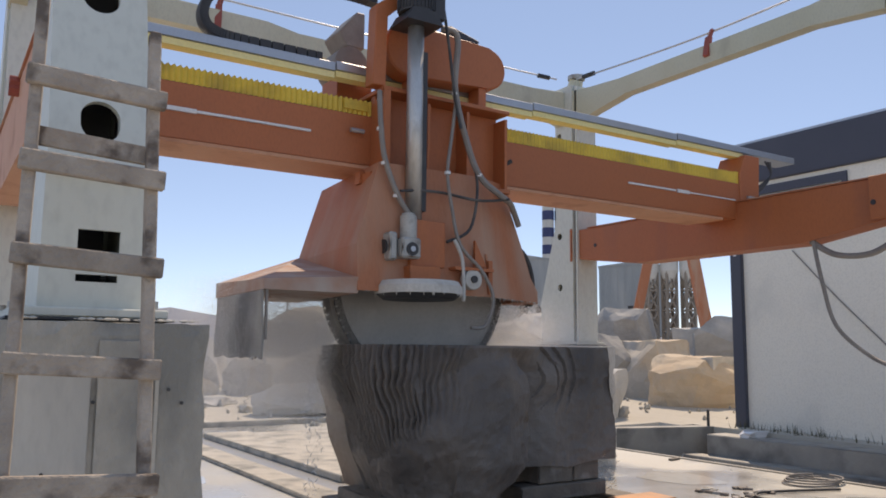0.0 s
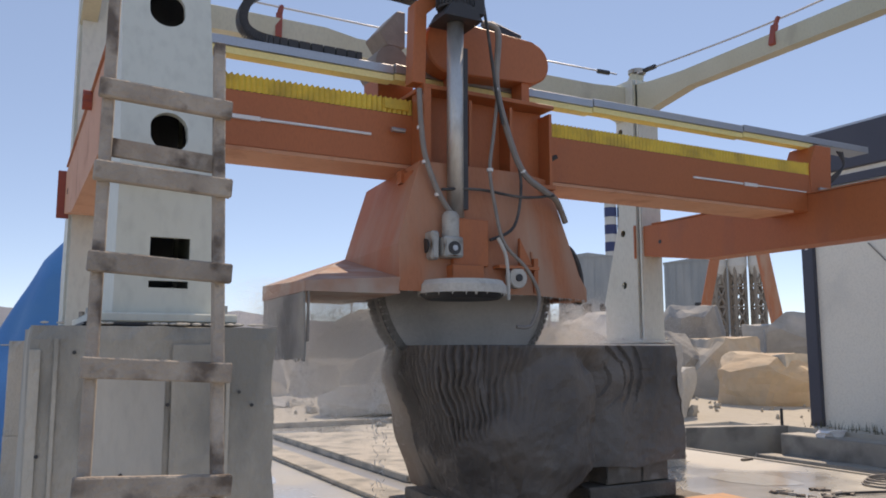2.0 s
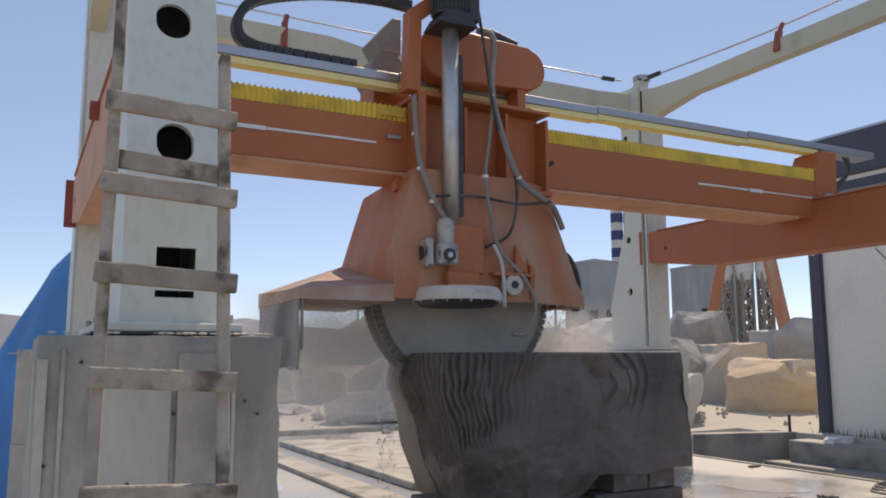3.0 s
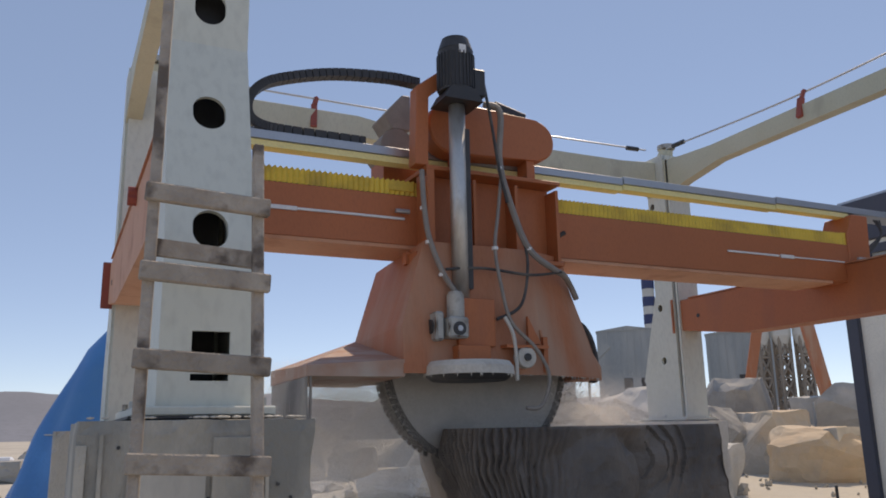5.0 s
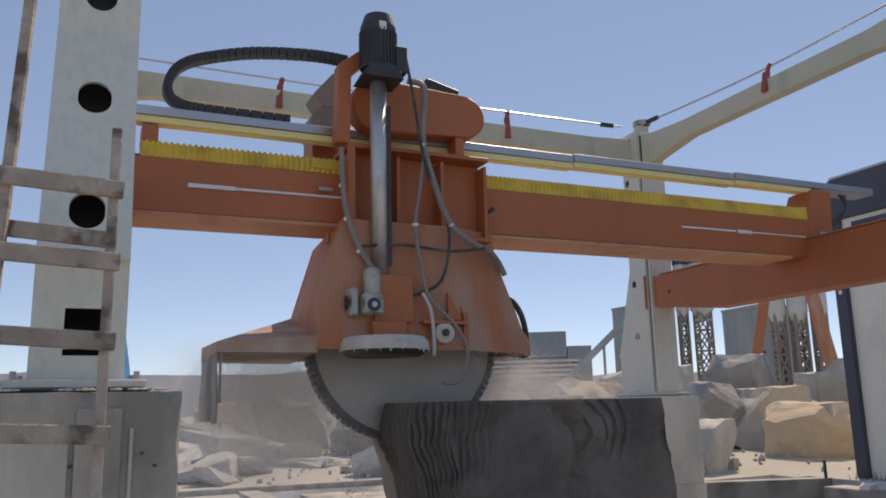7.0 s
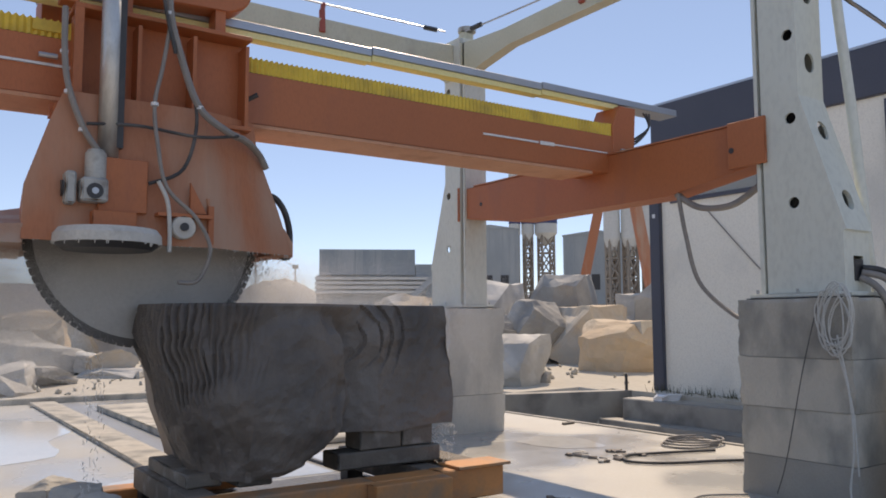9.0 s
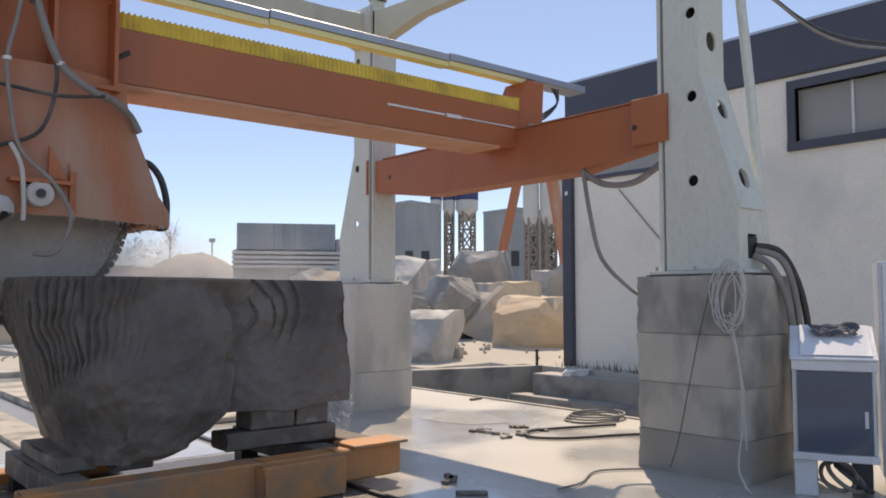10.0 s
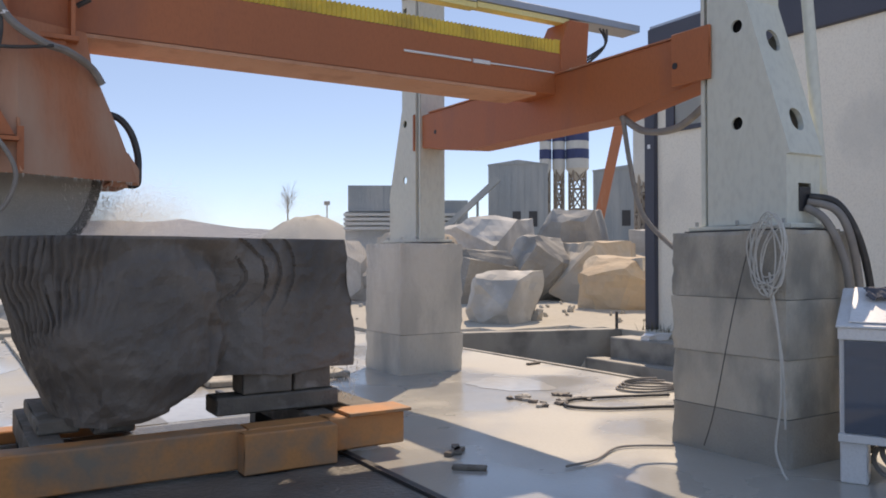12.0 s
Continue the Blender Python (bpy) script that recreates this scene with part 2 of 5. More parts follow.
def bx(bm, x0, x1, y0, y1, z0, z1):
    v = [bm.verts.new((x, y, z)) for z in (z0, z1) for y in (y0, y1) for x in (x0, x1)]
    for f in ((0, 1, 3, 2), (4, 5, 7, 6), (0, 1, 5, 4), (2, 3, 7, 6), (0, 2, 6, 4), (1, 3, 7, 5)):
        bm.faces.new([v[i] for i in f])
    return bm


def box(x0, x1, y0, y1, z0, z1):
    return bx(B(), x0, x1, y0, y1, z0, z1)


def prism(bm, poly, axis, a, b):
    """poly in the two other axes, in order, swept from a to b along axis."""
    def put(p, h):
        return {"x": (h, p[0], p[1]), "y": (p[0], h, p[1]), "z": (p[0], p[1], h)}[axis]
    lo = [bm.verts.new(put(p, a)) for p in poly]
    hi = [bm.verts.new(put(p, b)) for p in poly]
    bm.faces.new(lo)
    bm.faces.new(hi[::-1])
    for i in range(len(poly)):
        j = (i + 1) % len(poly)
        bm.faces.new((lo[i], lo[j], hi[j], hi[i]))
    return bm


def cyl(bm, p, q, r, r2=None, n=16):
    p, q = Vector(p), Vector(q)
    d = q - p
    m = Matrix.Translation((p + q) / 2) @ d.to_track_quat("Z", "Y").to_matrix().to_4x4()
    bmesh.ops.create_cone(bm, cap_ends=True, segments=n, radius1=r, radius2=r if r2 is None else r2, depth=d.length, matrix=m)
    return bm


def smooth_line(pts, steps=6):
    pts = [Vector(p) for p in pts]
    out = []
    for i in range(len(pts) - 1):
        a, b, c, d = pts[max(i - 1, 0)], pts[i], pts[i + 1], pts[min(i + 2, len(pts) - 1)]
        for k in range(steps):
            t = k / steps
            out.append(0.5 * (2 * b + (c - a) * t + (2 * a - 5 * b + 4 * c - d) * t * t + (3 * b - a - 3 * c + d) * t ** 3))
    return out + [pts[-1]]


def tube(bm, pts, r, n=8, steps=6):
    """A bent hose through pts."""
    line = smooth_line(pts, steps)
    rings, up = [], Vector((0.13, 0.31, 0.94))
    for i, p in enumerate(line):
        d = (line[min(i + 1, len(line) - 1)] - line[max(i - 1, 0)]).normalized()
        s = d.cross(up)
        if s.length < 1e-3:
            s = d.cross(Vector((1, 0, 0)))
        s.normalize()
        u = s.cross(d)
        up = u
        rings.append([bm.verts.new(p + r * (math.cos(2 * math.pi * k / n) * s + math.sin(2 * math.pi * k / n) * u)) for k in range(n)])
    for a, b in zip(rings, rings[1:]):
        for k in range(n):
            bm.faces.new((a[k], a[(k + 1) % n], b[(k + 1) % n], b[k]))
    bm.faces.new(rings[0])
    bm.faces.new(rings[-1][::-1])
    return bm


def bar(bm, p, q, w, h):
    """A straight bar of section w x h from p to q."""
    p, q = Vector(p), Vector(q)
    d = q - p
    m = Matrix.Translation((p + q) / 2) @ d.to_track_quat("Z", "Y").to_matrix().to_4x4() @ Matrix.Diagonal((w, h, d.length, 1))
    bmesh.ops.create_cube(bm, size=1.0, matrix=m)
    return bm


def carve(ob, cutters):
    """Cut closed meshes out of ob for good."""
    for bm in cutters:
        me = bpy.data.meshes.new("cutter")
        bmesh.ops.recalc_face_normals(bm, faces=bm.faces[:])
        bm.to_mesh(me)
        bm.free()
        c = new("cutter", me)
        c.matrix_world = Matrix.Identity(4)
        mod = ob.modifiers.new("cut", "BOOLEAN")
        mod.operation, mod.object, mod.solver = "DIFFERENCE", c, "EXACT"
        bpy.context.view_layer.update()
        got = bpy.data.meshes.new_from_object(ob.evaluated_get(bpy.context.evaluated_depsgraph_get()))
        ob.modifiers.remove(mod)
        ob.data = got
        bpy.data.objects.remove(c)


def rock(seed, sx, sy, sz, rough=0.22, cuts=9, sub=5):
    """A broken quarry block: a cube cut by planes, then roughened; it stands on z = 0."""
    rnd = random.Random(seed)
    bm = B()
    bmesh.ops.create_cube(bm, size=1.0)
    for k in range(cuts):
        d = Vector((rnd.uniform(-1, 1), rnd.uniform(-1, 1), rnd.uniform(-0.5, 1))).normalized()
        g = bm.verts[:] + bm.edges[:] + bm.faces[:]
        bmesh.ops.bisect_plane(bm, geom=g, plane_co=d * rnd.uniform(0.47, 0.62), plane_no=d, clear_outer=True)
        pts = [v.co.copy() for v in bm.verts]
        bm.clear()
        for p in pts:
            bm.verts.new(p)
        hull = bmesh.ops.convex_hull(bm, input=bm.verts[:])
        bmesh.ops.delete(bm, geom=[v for v in set(hull["geom_interior"]) | set(hull["geom_unused"]) if isinstance(v, bmesh.types.BMVert) and not v.link_faces], context="VERTS")
        bmesh.ops.dissolve_limit(bm, angle_limit=0.02, verts=bm.verts[:], edges=bm.edges[:])
    bmesh.ops.triangulate(bm, faces=bm.faces[:])
    bmesh.ops.subdivide_edges(bm, edges=bm.edges[:], cuts=sub, use_grid_fill=True)
    o = Vector((rnd.uniform(0, 50), rnd.uniform(0, 50), rnd.uniform(0, 50)))
    for v in bm.verts:
        n1 = noise.noise(v.co * 2.6 + o) * 0.6 + noise.noise(v.co * 6 + o) * 0.30 + noise.noise(v.co * 16 + o) * 0.10
        v.co += v.co.normalized() * n1 * rough * 0.42
        v.co.x, v.co.y, v.co.z = v.co.x * sx, v.co.y * sy, (v.co.z + 0.47) * sz
    return bm


# ---- the large structure ----
def heights(x, y):
    """Level of the yard: dug out for the pit beside the building, flat by the machine, uneven further off."""
    if 9.8 < x < 13.95 and 2.0 < y < 13.05 - (x - 9.0) * 0.29:
        return -0.8
    if x < 9.8 and -8 < y < 16.3:
        return -0.06
    far = max(0.0, min(1.0, (math.hypot(x, y) - 16) / 10))
    return 0.02 + far * (0.28 + 0.12 * noise.noise(Vector((x * 0.25, y * 0.25, 3))) + 0.05 * noise.noise(Vector((x, y, 1))))


def make_ground():
    def ticks(fine_lo, fine_hi, step):
        out = list(np.arange(fine_lo, fine_hi, step))
        lo, hi, d = fine_lo, fine_hi, step
        while hi < 2500:
            d *= 1.35
            lo, hi = lo - d, hi + d
            out = [lo] + out + [hi]
        return out
    xs = sorted(ticks(-8, 34, 0.6) + [9.79, 9.81, 13.94, 13.96])
    ys = ticks(-8, 36, 0.6)
    verts = [(x, y, heights(x, y) if abs(x) < 300 and abs(y) < 300 else 0.0) for y in ys for x in xs]
    w = len(xs)
    faces = [(j * w + i, j * w + i + 1, (j + 1) * w + i + 1, (j + 1) * w + i) for j in range(len(ys) - 1) for i in range(w - 1)]
    me = bpy.data.meshes.new("ground")
    me.from_pydata(verts, [], faces)
    me.materials.append(GROUND)
    tagged(new("ground", me), "pale dusty quarry yard of crushed stone", "ground", kind="structure")


make_ground()
slab = part("floor", box(-7, 9.7, -7, 16.2, -0.5, 0.0), FLOOR)
tagged(slab, "wet concrete floor under the saw, washed with pale slurry", "floor", kind="structure")
curb = part("kerb", box(9.702, 9.8, 1.0, 12.4, -0.8, 0.015), CONCRETE_WET_SHADE, bevel=0.008)
tagged(curb, "narrow damp concrete kerb along the pit", "kerb", kind="structure")

# pit: far retaining wall and the two steps along the building
retaining = part("wall_pit", prism(B(), [(9.8, 12.45), (13.99, 11.24), (14.06, 11.5), (9.87, 12.73)], "z", -0.8, 0.07), CONCRETE_WET_SHADE, bevel=0.012)
tagged(retaining, "low damp concrete retaining wall of the pit", "wall", kind="structure")
mud = part("pit_floor", box(9.8, 12.95, 1.5, 12.4, -0.85, -0.76), MUD)
tagged(mud, "wet grey mud on the floor of the pit", "mud", kind="structure")
lower = part("lower_step", box(12.95, 13.35, 1.5, 11.2, -0.8, -0.42), CONCRETE_WET_SHADE, bevel=0.015)
tagged(lower, "damp concrete lower step below the building", "step", kind="structure")
# Darker concrete puts shade beside the building into the step's colour.
upper = part("upper_step", box(13.352, 14.4, 1.5, 10.95, -0.8, -0.03), CONCRETE_WET_SHADE, bevel=0.02)
tagged(upper, "concrete platform step along the white building", "step", kind="structure")


def make_building():
    """White rendered shed with a dark band under the roof, a dark corner post and one ribbon window."""
    b = thing("building", (14.45, 5, -0.05), "white rendered workshop with a dark blue-grey roof band", "building", kind="structure")
    w = part("wall", box(14.45, 14.75, -9, 10.75, -0.05, 5.1), WALL_WHITE, b)
    carve(w, [box(14.0, 15.5, 2.55, 6.02, 4.0, 4.88).copy()])
    part("wall", box(14.75, 24, 10.45, 10.75, -0.05, 5.1), WALL_WHITE, b, "white rendered gable wall")
    part("roof_band", box(14.38, 24, -9, 10.95, 5.103, 5.95), BAND_DARK, b, "dark blue-grey fascia band", bevel=0.02)
    part("roof", box(14.4, 24, -9, 10.9, 5.955, 6.0), STEEL, b)
    post = part("corner_post", box(14.36, 14.72, 10.753, 11.02, -0.05, 5.1), BAND_DARK, b, "dark blue-grey steel corner post", bevel=0.01)
    part("bolt_hole", box(14.352, 14.362, 10.86, 10.93, 3.6, 3.68), PAPER, post)
    win = part("window_frame", box(14.40, 14.56, 2.4, 6.15, 4.88, 5.02), BAND_DARK, b, "dark window surround")
    part("window_sill", box(14.38, 14.56, 2.4, 6.15, 3.86, 4.0), BAND_DARK, b)
    for y0, y1 in ((6.02, 6.15), (2.4, 2.55)):
        part("window_jamb", box(14.40, 14.56, y0, y1, 4.0, 4.88), BAND_DARK, b)
    for k in range(4):
        y0 = 2.55 + k * 0.8675
        p = part("pane", box(14.56, 14.568, y0 + 0.02, y0 + 0.85, 4.0, 4.88), GLASS_GREY, b, "dusty sliding window pane")
        part("mullion", box(14.53, 14.58, y0 - 0.02, y0 + 0.02, 4.0, 4.88), WHITE_PAINT, b)
    part("interior", box(15.9, 16.0, 0, 10, 2.5, 5.1), WALL_WHITE, b)
    part("second_window_sill", box(14.40, 14.449, 8.4, 10.5, 3.86, 3.94), BAND_DARK, b)
    part("second_window_head", box(14.40, 14.449, 8.4, 10.5, 4.83, 5.0), BAND_DARK, b, "dark window surround")
    for y0, y1 in ((10.3, 10.5), (8.4, 8.5)):
        part("second_window_jamb", box(14.40, 14.449, y0, y1, 3.941, 4.829), BAND_DARK, b)
    for k in range(2):
        part("second_window_pane", box(14.43, 14.447, 8.502 + 0.9 * k, 9.39 + 0.9 * k, 3.941, 4.829), GLASS_GREY, b, "pale dusty window pane")
    part("second_window_mullion", box(14.41, 14.449, 9.391, 9.401, 3.941, 4.829), WHITE_PAINT, b)
    # wire down the wall
    part("wall_wire", tube(B(), [(14.43, 9.6, 3.6), (14.43, 8.6, 2.5), (14.43, 7.4, 1.3)], 0.012, 5), HOSE, b)
    return b


make_building()


# ---- the saw: pedestals, columns, rails ----
NEAR_PROFILE = [(3.30, 1.70), (3.30, 2.20), (3.27, 2.21), (3.64, 3.42), (3.64, 5.45), (4.00, 5.45), (4.00, 1.70)]


def make_pedestal(x0, x1, y0, y1, courses, label, dry=CONCRETE):
    p = thing("pedestal", ((x0 + x1) / 2, (y0 + y1) / 2, 0), label, "pedestal", "concrete pedestals of the saw")
    cuts = [0.0] + courses + [1.65]
    rnd = random.Random(int(x0 * 100 + y0))
    for i, (a, b) in enumerate(zip(cuts, cuts[1:])):
        bm = B()
        e = 0.006 * (i % 2)
        bx(bm, x0 + e, x1 - e, y0 + e, y1 - e, a, b - 0.004)
        bmesh.ops.subdivide_edges(bm, edges=bm.edges[:], cuts=15, use_grid_fill=True)
        o = Vector((rnd.uniform(0, 9), 0, i))
        mid = Vector(((x0 + x1) / 2, (y0 + y1) / 2, (a + b) / 2))
        for v in bm.verts:
            edge = sum((abs(v.co.x - x0) < 0.02 or abs(v.co.x - x1) < 0.02, abs(v.co.y - y0) < 0.02 or abs(v.co.y - y1) < 0.02, abs(v.co.z - 1.65) < 0.02))
            k = (0.004 + 0.024 * (edge > 1)) * (noise.noise(v.co * 11 + o) - 0.4 * (edge > 1))
            d = v.co - mid
            d.z *= 0.3 if v.co.z > 1.6 else 0
            v.co += d.normalized() * k
        part("course", bm, CONCRETE_WET_SHADE if i == 0 and len(courses) > 1 else dry, p)
    return p


left_foot = make_pedestal(0.15, 1.035, 3.213, 4.2, [0.85], "grey cast concrete pedestal with chipped edges under a white column")
for x0, x1, z0, z1, m in ((0.335, 0.61, 0.9, 1.46, SPLASHED), (0.63, 0.80, 0.95, 1.58, CONCRETE), (0.36, 0.80, 0.2, 0.84, SPLASHED)):
    part("render_patch", box(x0, x1, 3.2085, 3.2145, z0, z1), m, left_foot, "patch of newer cement render", bevel=0.003)
for x0, x1, z0, z1 in ((0.16, 0.195, 0.15, 1.56), (0.235, 0.25, 0.2, 1.6), (0.83, 0.845, 0.3, 1.5)):
    part("board_mark", box(x0, x1, 3.207, 3.2145, z0, z1), CONCRETE, left_foot, "ridge left by the casting boards", bevel=0.002)
for x, z in ((0.30, 1.55), (0.36, 1.30), (0.47, 1.12), (0.55, 0.98), (0.88, 1.40), (0.93, 1.35), (0.20, 1.2), (0.62, 1.36)):
    part("pit_mark", cyl(B(), (x, 3.2065, z), (x, 3.213, z), 0.007, n=7), DARK, left_foot)
bm = B()
for k in range(46):
    x = 0.18 + 0.82 * random.random()
    s0 = random.uniform(0.004, 0.013)
    bmesh.ops.create_icosphere(bm, subdivisions=1, radius=s0, matrix=Matrix.Translation((x, 3.225 + 0.03 * random.random(), 1.655)) @ Matrix.Diagonal((1.6, 0.8, 0.5, 1)))
tagged(part("mortar_crumbs", bm, SPLASHED, left_foot, "pale mortar crumbs along the top edge"), kind="stuff")
make_pedestal(7.535, 8.44, 3.12, 4.15, [0.34, 0.745, 1.16], "grey concrete pedestal cast in four courses, damp at the foot")
make_pedestal(7.44, 8.372, 8.42, 9.4, [0.5], "pale slurry-splashed concrete pedestal behind the stone block", SPLASHED)
make_pedestal(0.10, 1.035, 8.4, 9.35, [0.8], "grey cast concrete pedestal in the rear of the saw")


def make_column(xc, far, label, half=0.2, dy=0.0, front_holes=(2.477, 3.106, 3.735, 4.364)):
    """Hollow tapered steel column with round holes and a guide on its inner side."""
    def yy(y):
        return 12.655 - y if far else y + dy
    ob = thing("column", (xc, yy(3.7), 1.652), label, "column", "white steel columns of the saw")
    poly = [(yy(y), z) for y, z in NEAR_PROFILE]
    body = part("body", prism(B(), poly, "x", xc - half, xc + half), CREAM, ob, origin=(0, 0, 0))
    inner = [(yy(y), z) for y, z in [(3.32, 1.74), (3.32, 2.2), (3.66, 3.42), (3.66, 5.42), (3.98, 5.42), (3.98, 1.74)]]
    cutters = [prism(B(), inner, "x", xc - half + 0.02, xc + half - 0.02)]
    for z in (2.48, 3.226, 3.972, 4.718):
        cutters.append(cyl(B(), (xc - 0.3, yy(3.72), z), (xc + 0.3, yy(3.72), z), 0.05, n=24))
    for z in front_holes:
        c = B()
        ring = [(xc + 0.074 * math.cos(a), z + (0.014 if math.sin(a) > 0 else -0.014) + 0.074 * math.sin(a)) for a in [2 * math.pi * (k + 0.5) / 24 for k in range(24)]]
        cutters.append(prism(c, ring, "y", yy(3.0), yy(3.75)))
    if not far:
        cutters.append(box(xc - 0.06, xc + 0.092, 3.2, 3.4 + dy, 1.885, 2.0))
        cutters.append(box(xc - 0.06, xc + 0.09, 3.2, 3.4 + dy, 1.80, 1.828))
    carve(body, cutters)
    body.location = -root_of(ob)
    lo, hi = sorted((yy(3.78), yy(3.95)))
    # Added dark core behind the holes; its colour stands in for the unlit hollow.
    part("inner_core", box(xc - 0.11, xc + 0.11, lo, hi, 1.76, 5.4), DARK, ob, "dark core for the unlit hollow of the column")
    lo, hi = sorted((yy(4.003), yy(4.035)))
    part("guide_seal", box(xc - 0.15, xc + 0.15, lo, hi, 1.72, 5.3), RUBBER, ob, "black guide seal strip")
    lo, hi = sorted((yy(4.037), yy(4.085)))
    part("guide_rail", box(xc - 0.18, xc + 0.19, lo, hi, 1.70, 5.42), CREAM, ob, bevel=0.006)
    lo, hi = sorted((yy(3.22), yy(4.14)))
    part("base_plate", box(xc - 0.27, xc + 0.27, lo, hi, 1.662, 1.699), CREAM, ob, bevel=0.006)
    part("grout_shim", box(xc - 0.29, xc + 0.29, lo - 0.02, hi + 0.02, 1.652, 1.661), DARK, ob)
    for dx in (-0.235, 0.235):
        for y in (3.3, 3.7, 4.08):
            part("anchor_bolt", cyl(B(), (xc + dx, yy(y), 1.70), (xc + dx, yy(y), 1.735), 0.014, n=6), CAST, ob)
    part("cap", cyl(B(), (xc + 0.05, yy(3.78), 5.45), (xc + 0.05, yy(3.84), 5.61), 0.12, 0.10, 14), CREAM_YELLOW, ob)
    part("cap_lid", cyl(B(), (xc + 0.05, yy(3.84), 5.612), (xc + 0.05, yy(3.84), 5.67), 0.13, n=14), CAST, ob)
    return ob


make_column(0.62, False, "white hollow steel column with round and square openings", 0.185, 0.09, (2.437, 3.03, 3.62, 4.21))
make_column(8.0, False, "white tapered steel column with rows of round holes")
make_column(8.0, True, "white tapered steel column in the rear with round holes")
make_column(0.74, True, "white steel column behind the ladder column")


def make_rail(x0, mirror, label):
    r = thing("side_rail", (x0 + 0.15, 6.3, 3.0), label, "rail", "orange side rails")
    prof = [(8.66, 2.88), (7.5, 2.725), (5.15, 2.725), (4.08, 2.89), (4.08, 3.29), (8.66, 3.29)]
    # The mirrored rail's pale tone is fading plus sun glare put into the colour.
    body = part("beam", prism(B(), prof, "x", x0, x0 + 0.3), ORANGE_PALE if mirror else ORANGE, r, bevel=0.008)
    for y in (8.25, 4.3):
        xx = x0 - (0.09 if y < 5 and not mirror else 0.004)
        part("bolt_hole", cyl(B(), (xx, y, 3.035), (x0 + 0.01, y, 3.035), 0.028, n=12), DARK, r)
    for y0, y1 in ((8.662, 8.70), (4.04, 4.078)):
        if y0 < 5 and not mirror:
            part("slide_plate", box(x0 - 0.085, x0 - 0.056, 3.95, 4.34, 2.87, 3.30), ORANGE, r, bevel=0.006)
        e = 0.0 if y0 < 5 else 0.07
        part("end_plate", box(x0 - e, x0 + 0.3 + e, y0, y1, 2.84, 3.31), RED if mirror and e else (ORANGE_PALE if e == 0 else ORANGE), r, bevel=0.006)
    part("top_plate", box(x0 - 0.015, x0 + 0.315, 4.3, 8.4, 3.292, 3.306), ORANGE_DUSTY, r)
    return r


make_rail(7.85, False, "orange welded steel side rail between two columns")
left_rail = make_rail(0.50, True, "faded, glare-paled orange steel side rail beside the ladder column")
for z in (3.22, 3.27):
    part("clamp_knob", cyl(B(), (0.44, 5.9, z), (0.499, 5.9, z), 0.045, n=8), RED, left_rail, "rusty red clamp bolt")


def make_top_frame():
    back = thing("top_beam", (4.3, 8.87, 5.3), "cream-painted steel tie beam along the top rear", "beam", "top tie beams")
    prof = [(0.75, 5.02), (1.2, 5.10), (3.2, 5.11), (3.45, 5.09), (6.9, 5.06), (7.45, 4.96), (7.8, 4.86), (7.8, 5.38), (7.2, 5.33), (3.6, 5.30), (3.2, 5.37), (0.75, 5.38)]
    part("beam", prism(B(), prof, "y", 8.80, 8.97), CREAM_YELLOW, back, bevel=0.01)
    part("end_block", box(7.803, 8.2, 8.72, 9.05, 4.86, 5.42), CREAM_YELLOW, back, bevel=0.02)
    side = thing("top_beam", (7.9, 6.3, 5.3), "cream-painted steel tie beam along the top side", "beam", "top tie beams")
    prof = [(8.72, 4.80), (8.25, 4.93), (7.6, 5.04), (4.9, 5.05), (4.1, 4.95), (4.1, 5.36), (4.9, 5.28), (7.7, 5.28), (8.3, 5.32), (8.72, 5.38)]
    part("beam", prism(B(), prof, "x", 7.82, 7.98), CREAM_YELLOW, side, bevel=0.01)
    left = thing("top_beam", (0.62, 6.3, 5.3), "cream-painted steel tie beam above the ladder column", "beam", "top tie beams")
    part("beam", prism(B(), prof, "x", 0.54, 0.70), CREAM_YELLOW, left, bevel=0.01)
    wire = thing("guide_wire", (7.9, 8.85, 5.62), "taut steel guide wires on red hangers above the beams", "wire")
    part("wire", tube(B(), [(0.8, 8.86, 5.54), (4.3, 8.86, 5.53), (7.7, 8.86, 5.57)], 0.012, 6), STEEL, wire)
    part("wire", tube(B(), [(7.9, 8.65, 5.55), (7.9, 6.4, 5.455), (7.9, 4.1, 5.50)], 0.012, 6), STEEL, wire)
    for p, q in (((7.35, 8.86, 5.56), (7.55, 8.86, 5.565)), ((7.9, 8.5, 5.545), (7.9, 8.28, 5.538))):
        part("tensioner", cyl(B(), p, q, 0.035, n=8), DARK, wire)
    for x in (2.62, 5.75):
        h = bar(B(), (x, 8.78, 5.14), (x + 0.02, 8.84, 5.44), 0.075, 0.04)
        part("hanger", bar(h, (x + 0.02, 8.84, 5.42), (x + 0.05, 8.86, 5.55), 0.05, 0.04), RED, wire, "faded red wire hanger")
    h = bar(B(), (7.80, 6.24, 5.13), (7.86, 6.24, 5.38), 0.075, 0.05)
    part("hanger", bar(h, (7.86, 6.24, 5.36), (7.9, 6.22, 5.48), 0.06, 0.04), RED, wire, "faded red wire hanger")


make_top_frame()


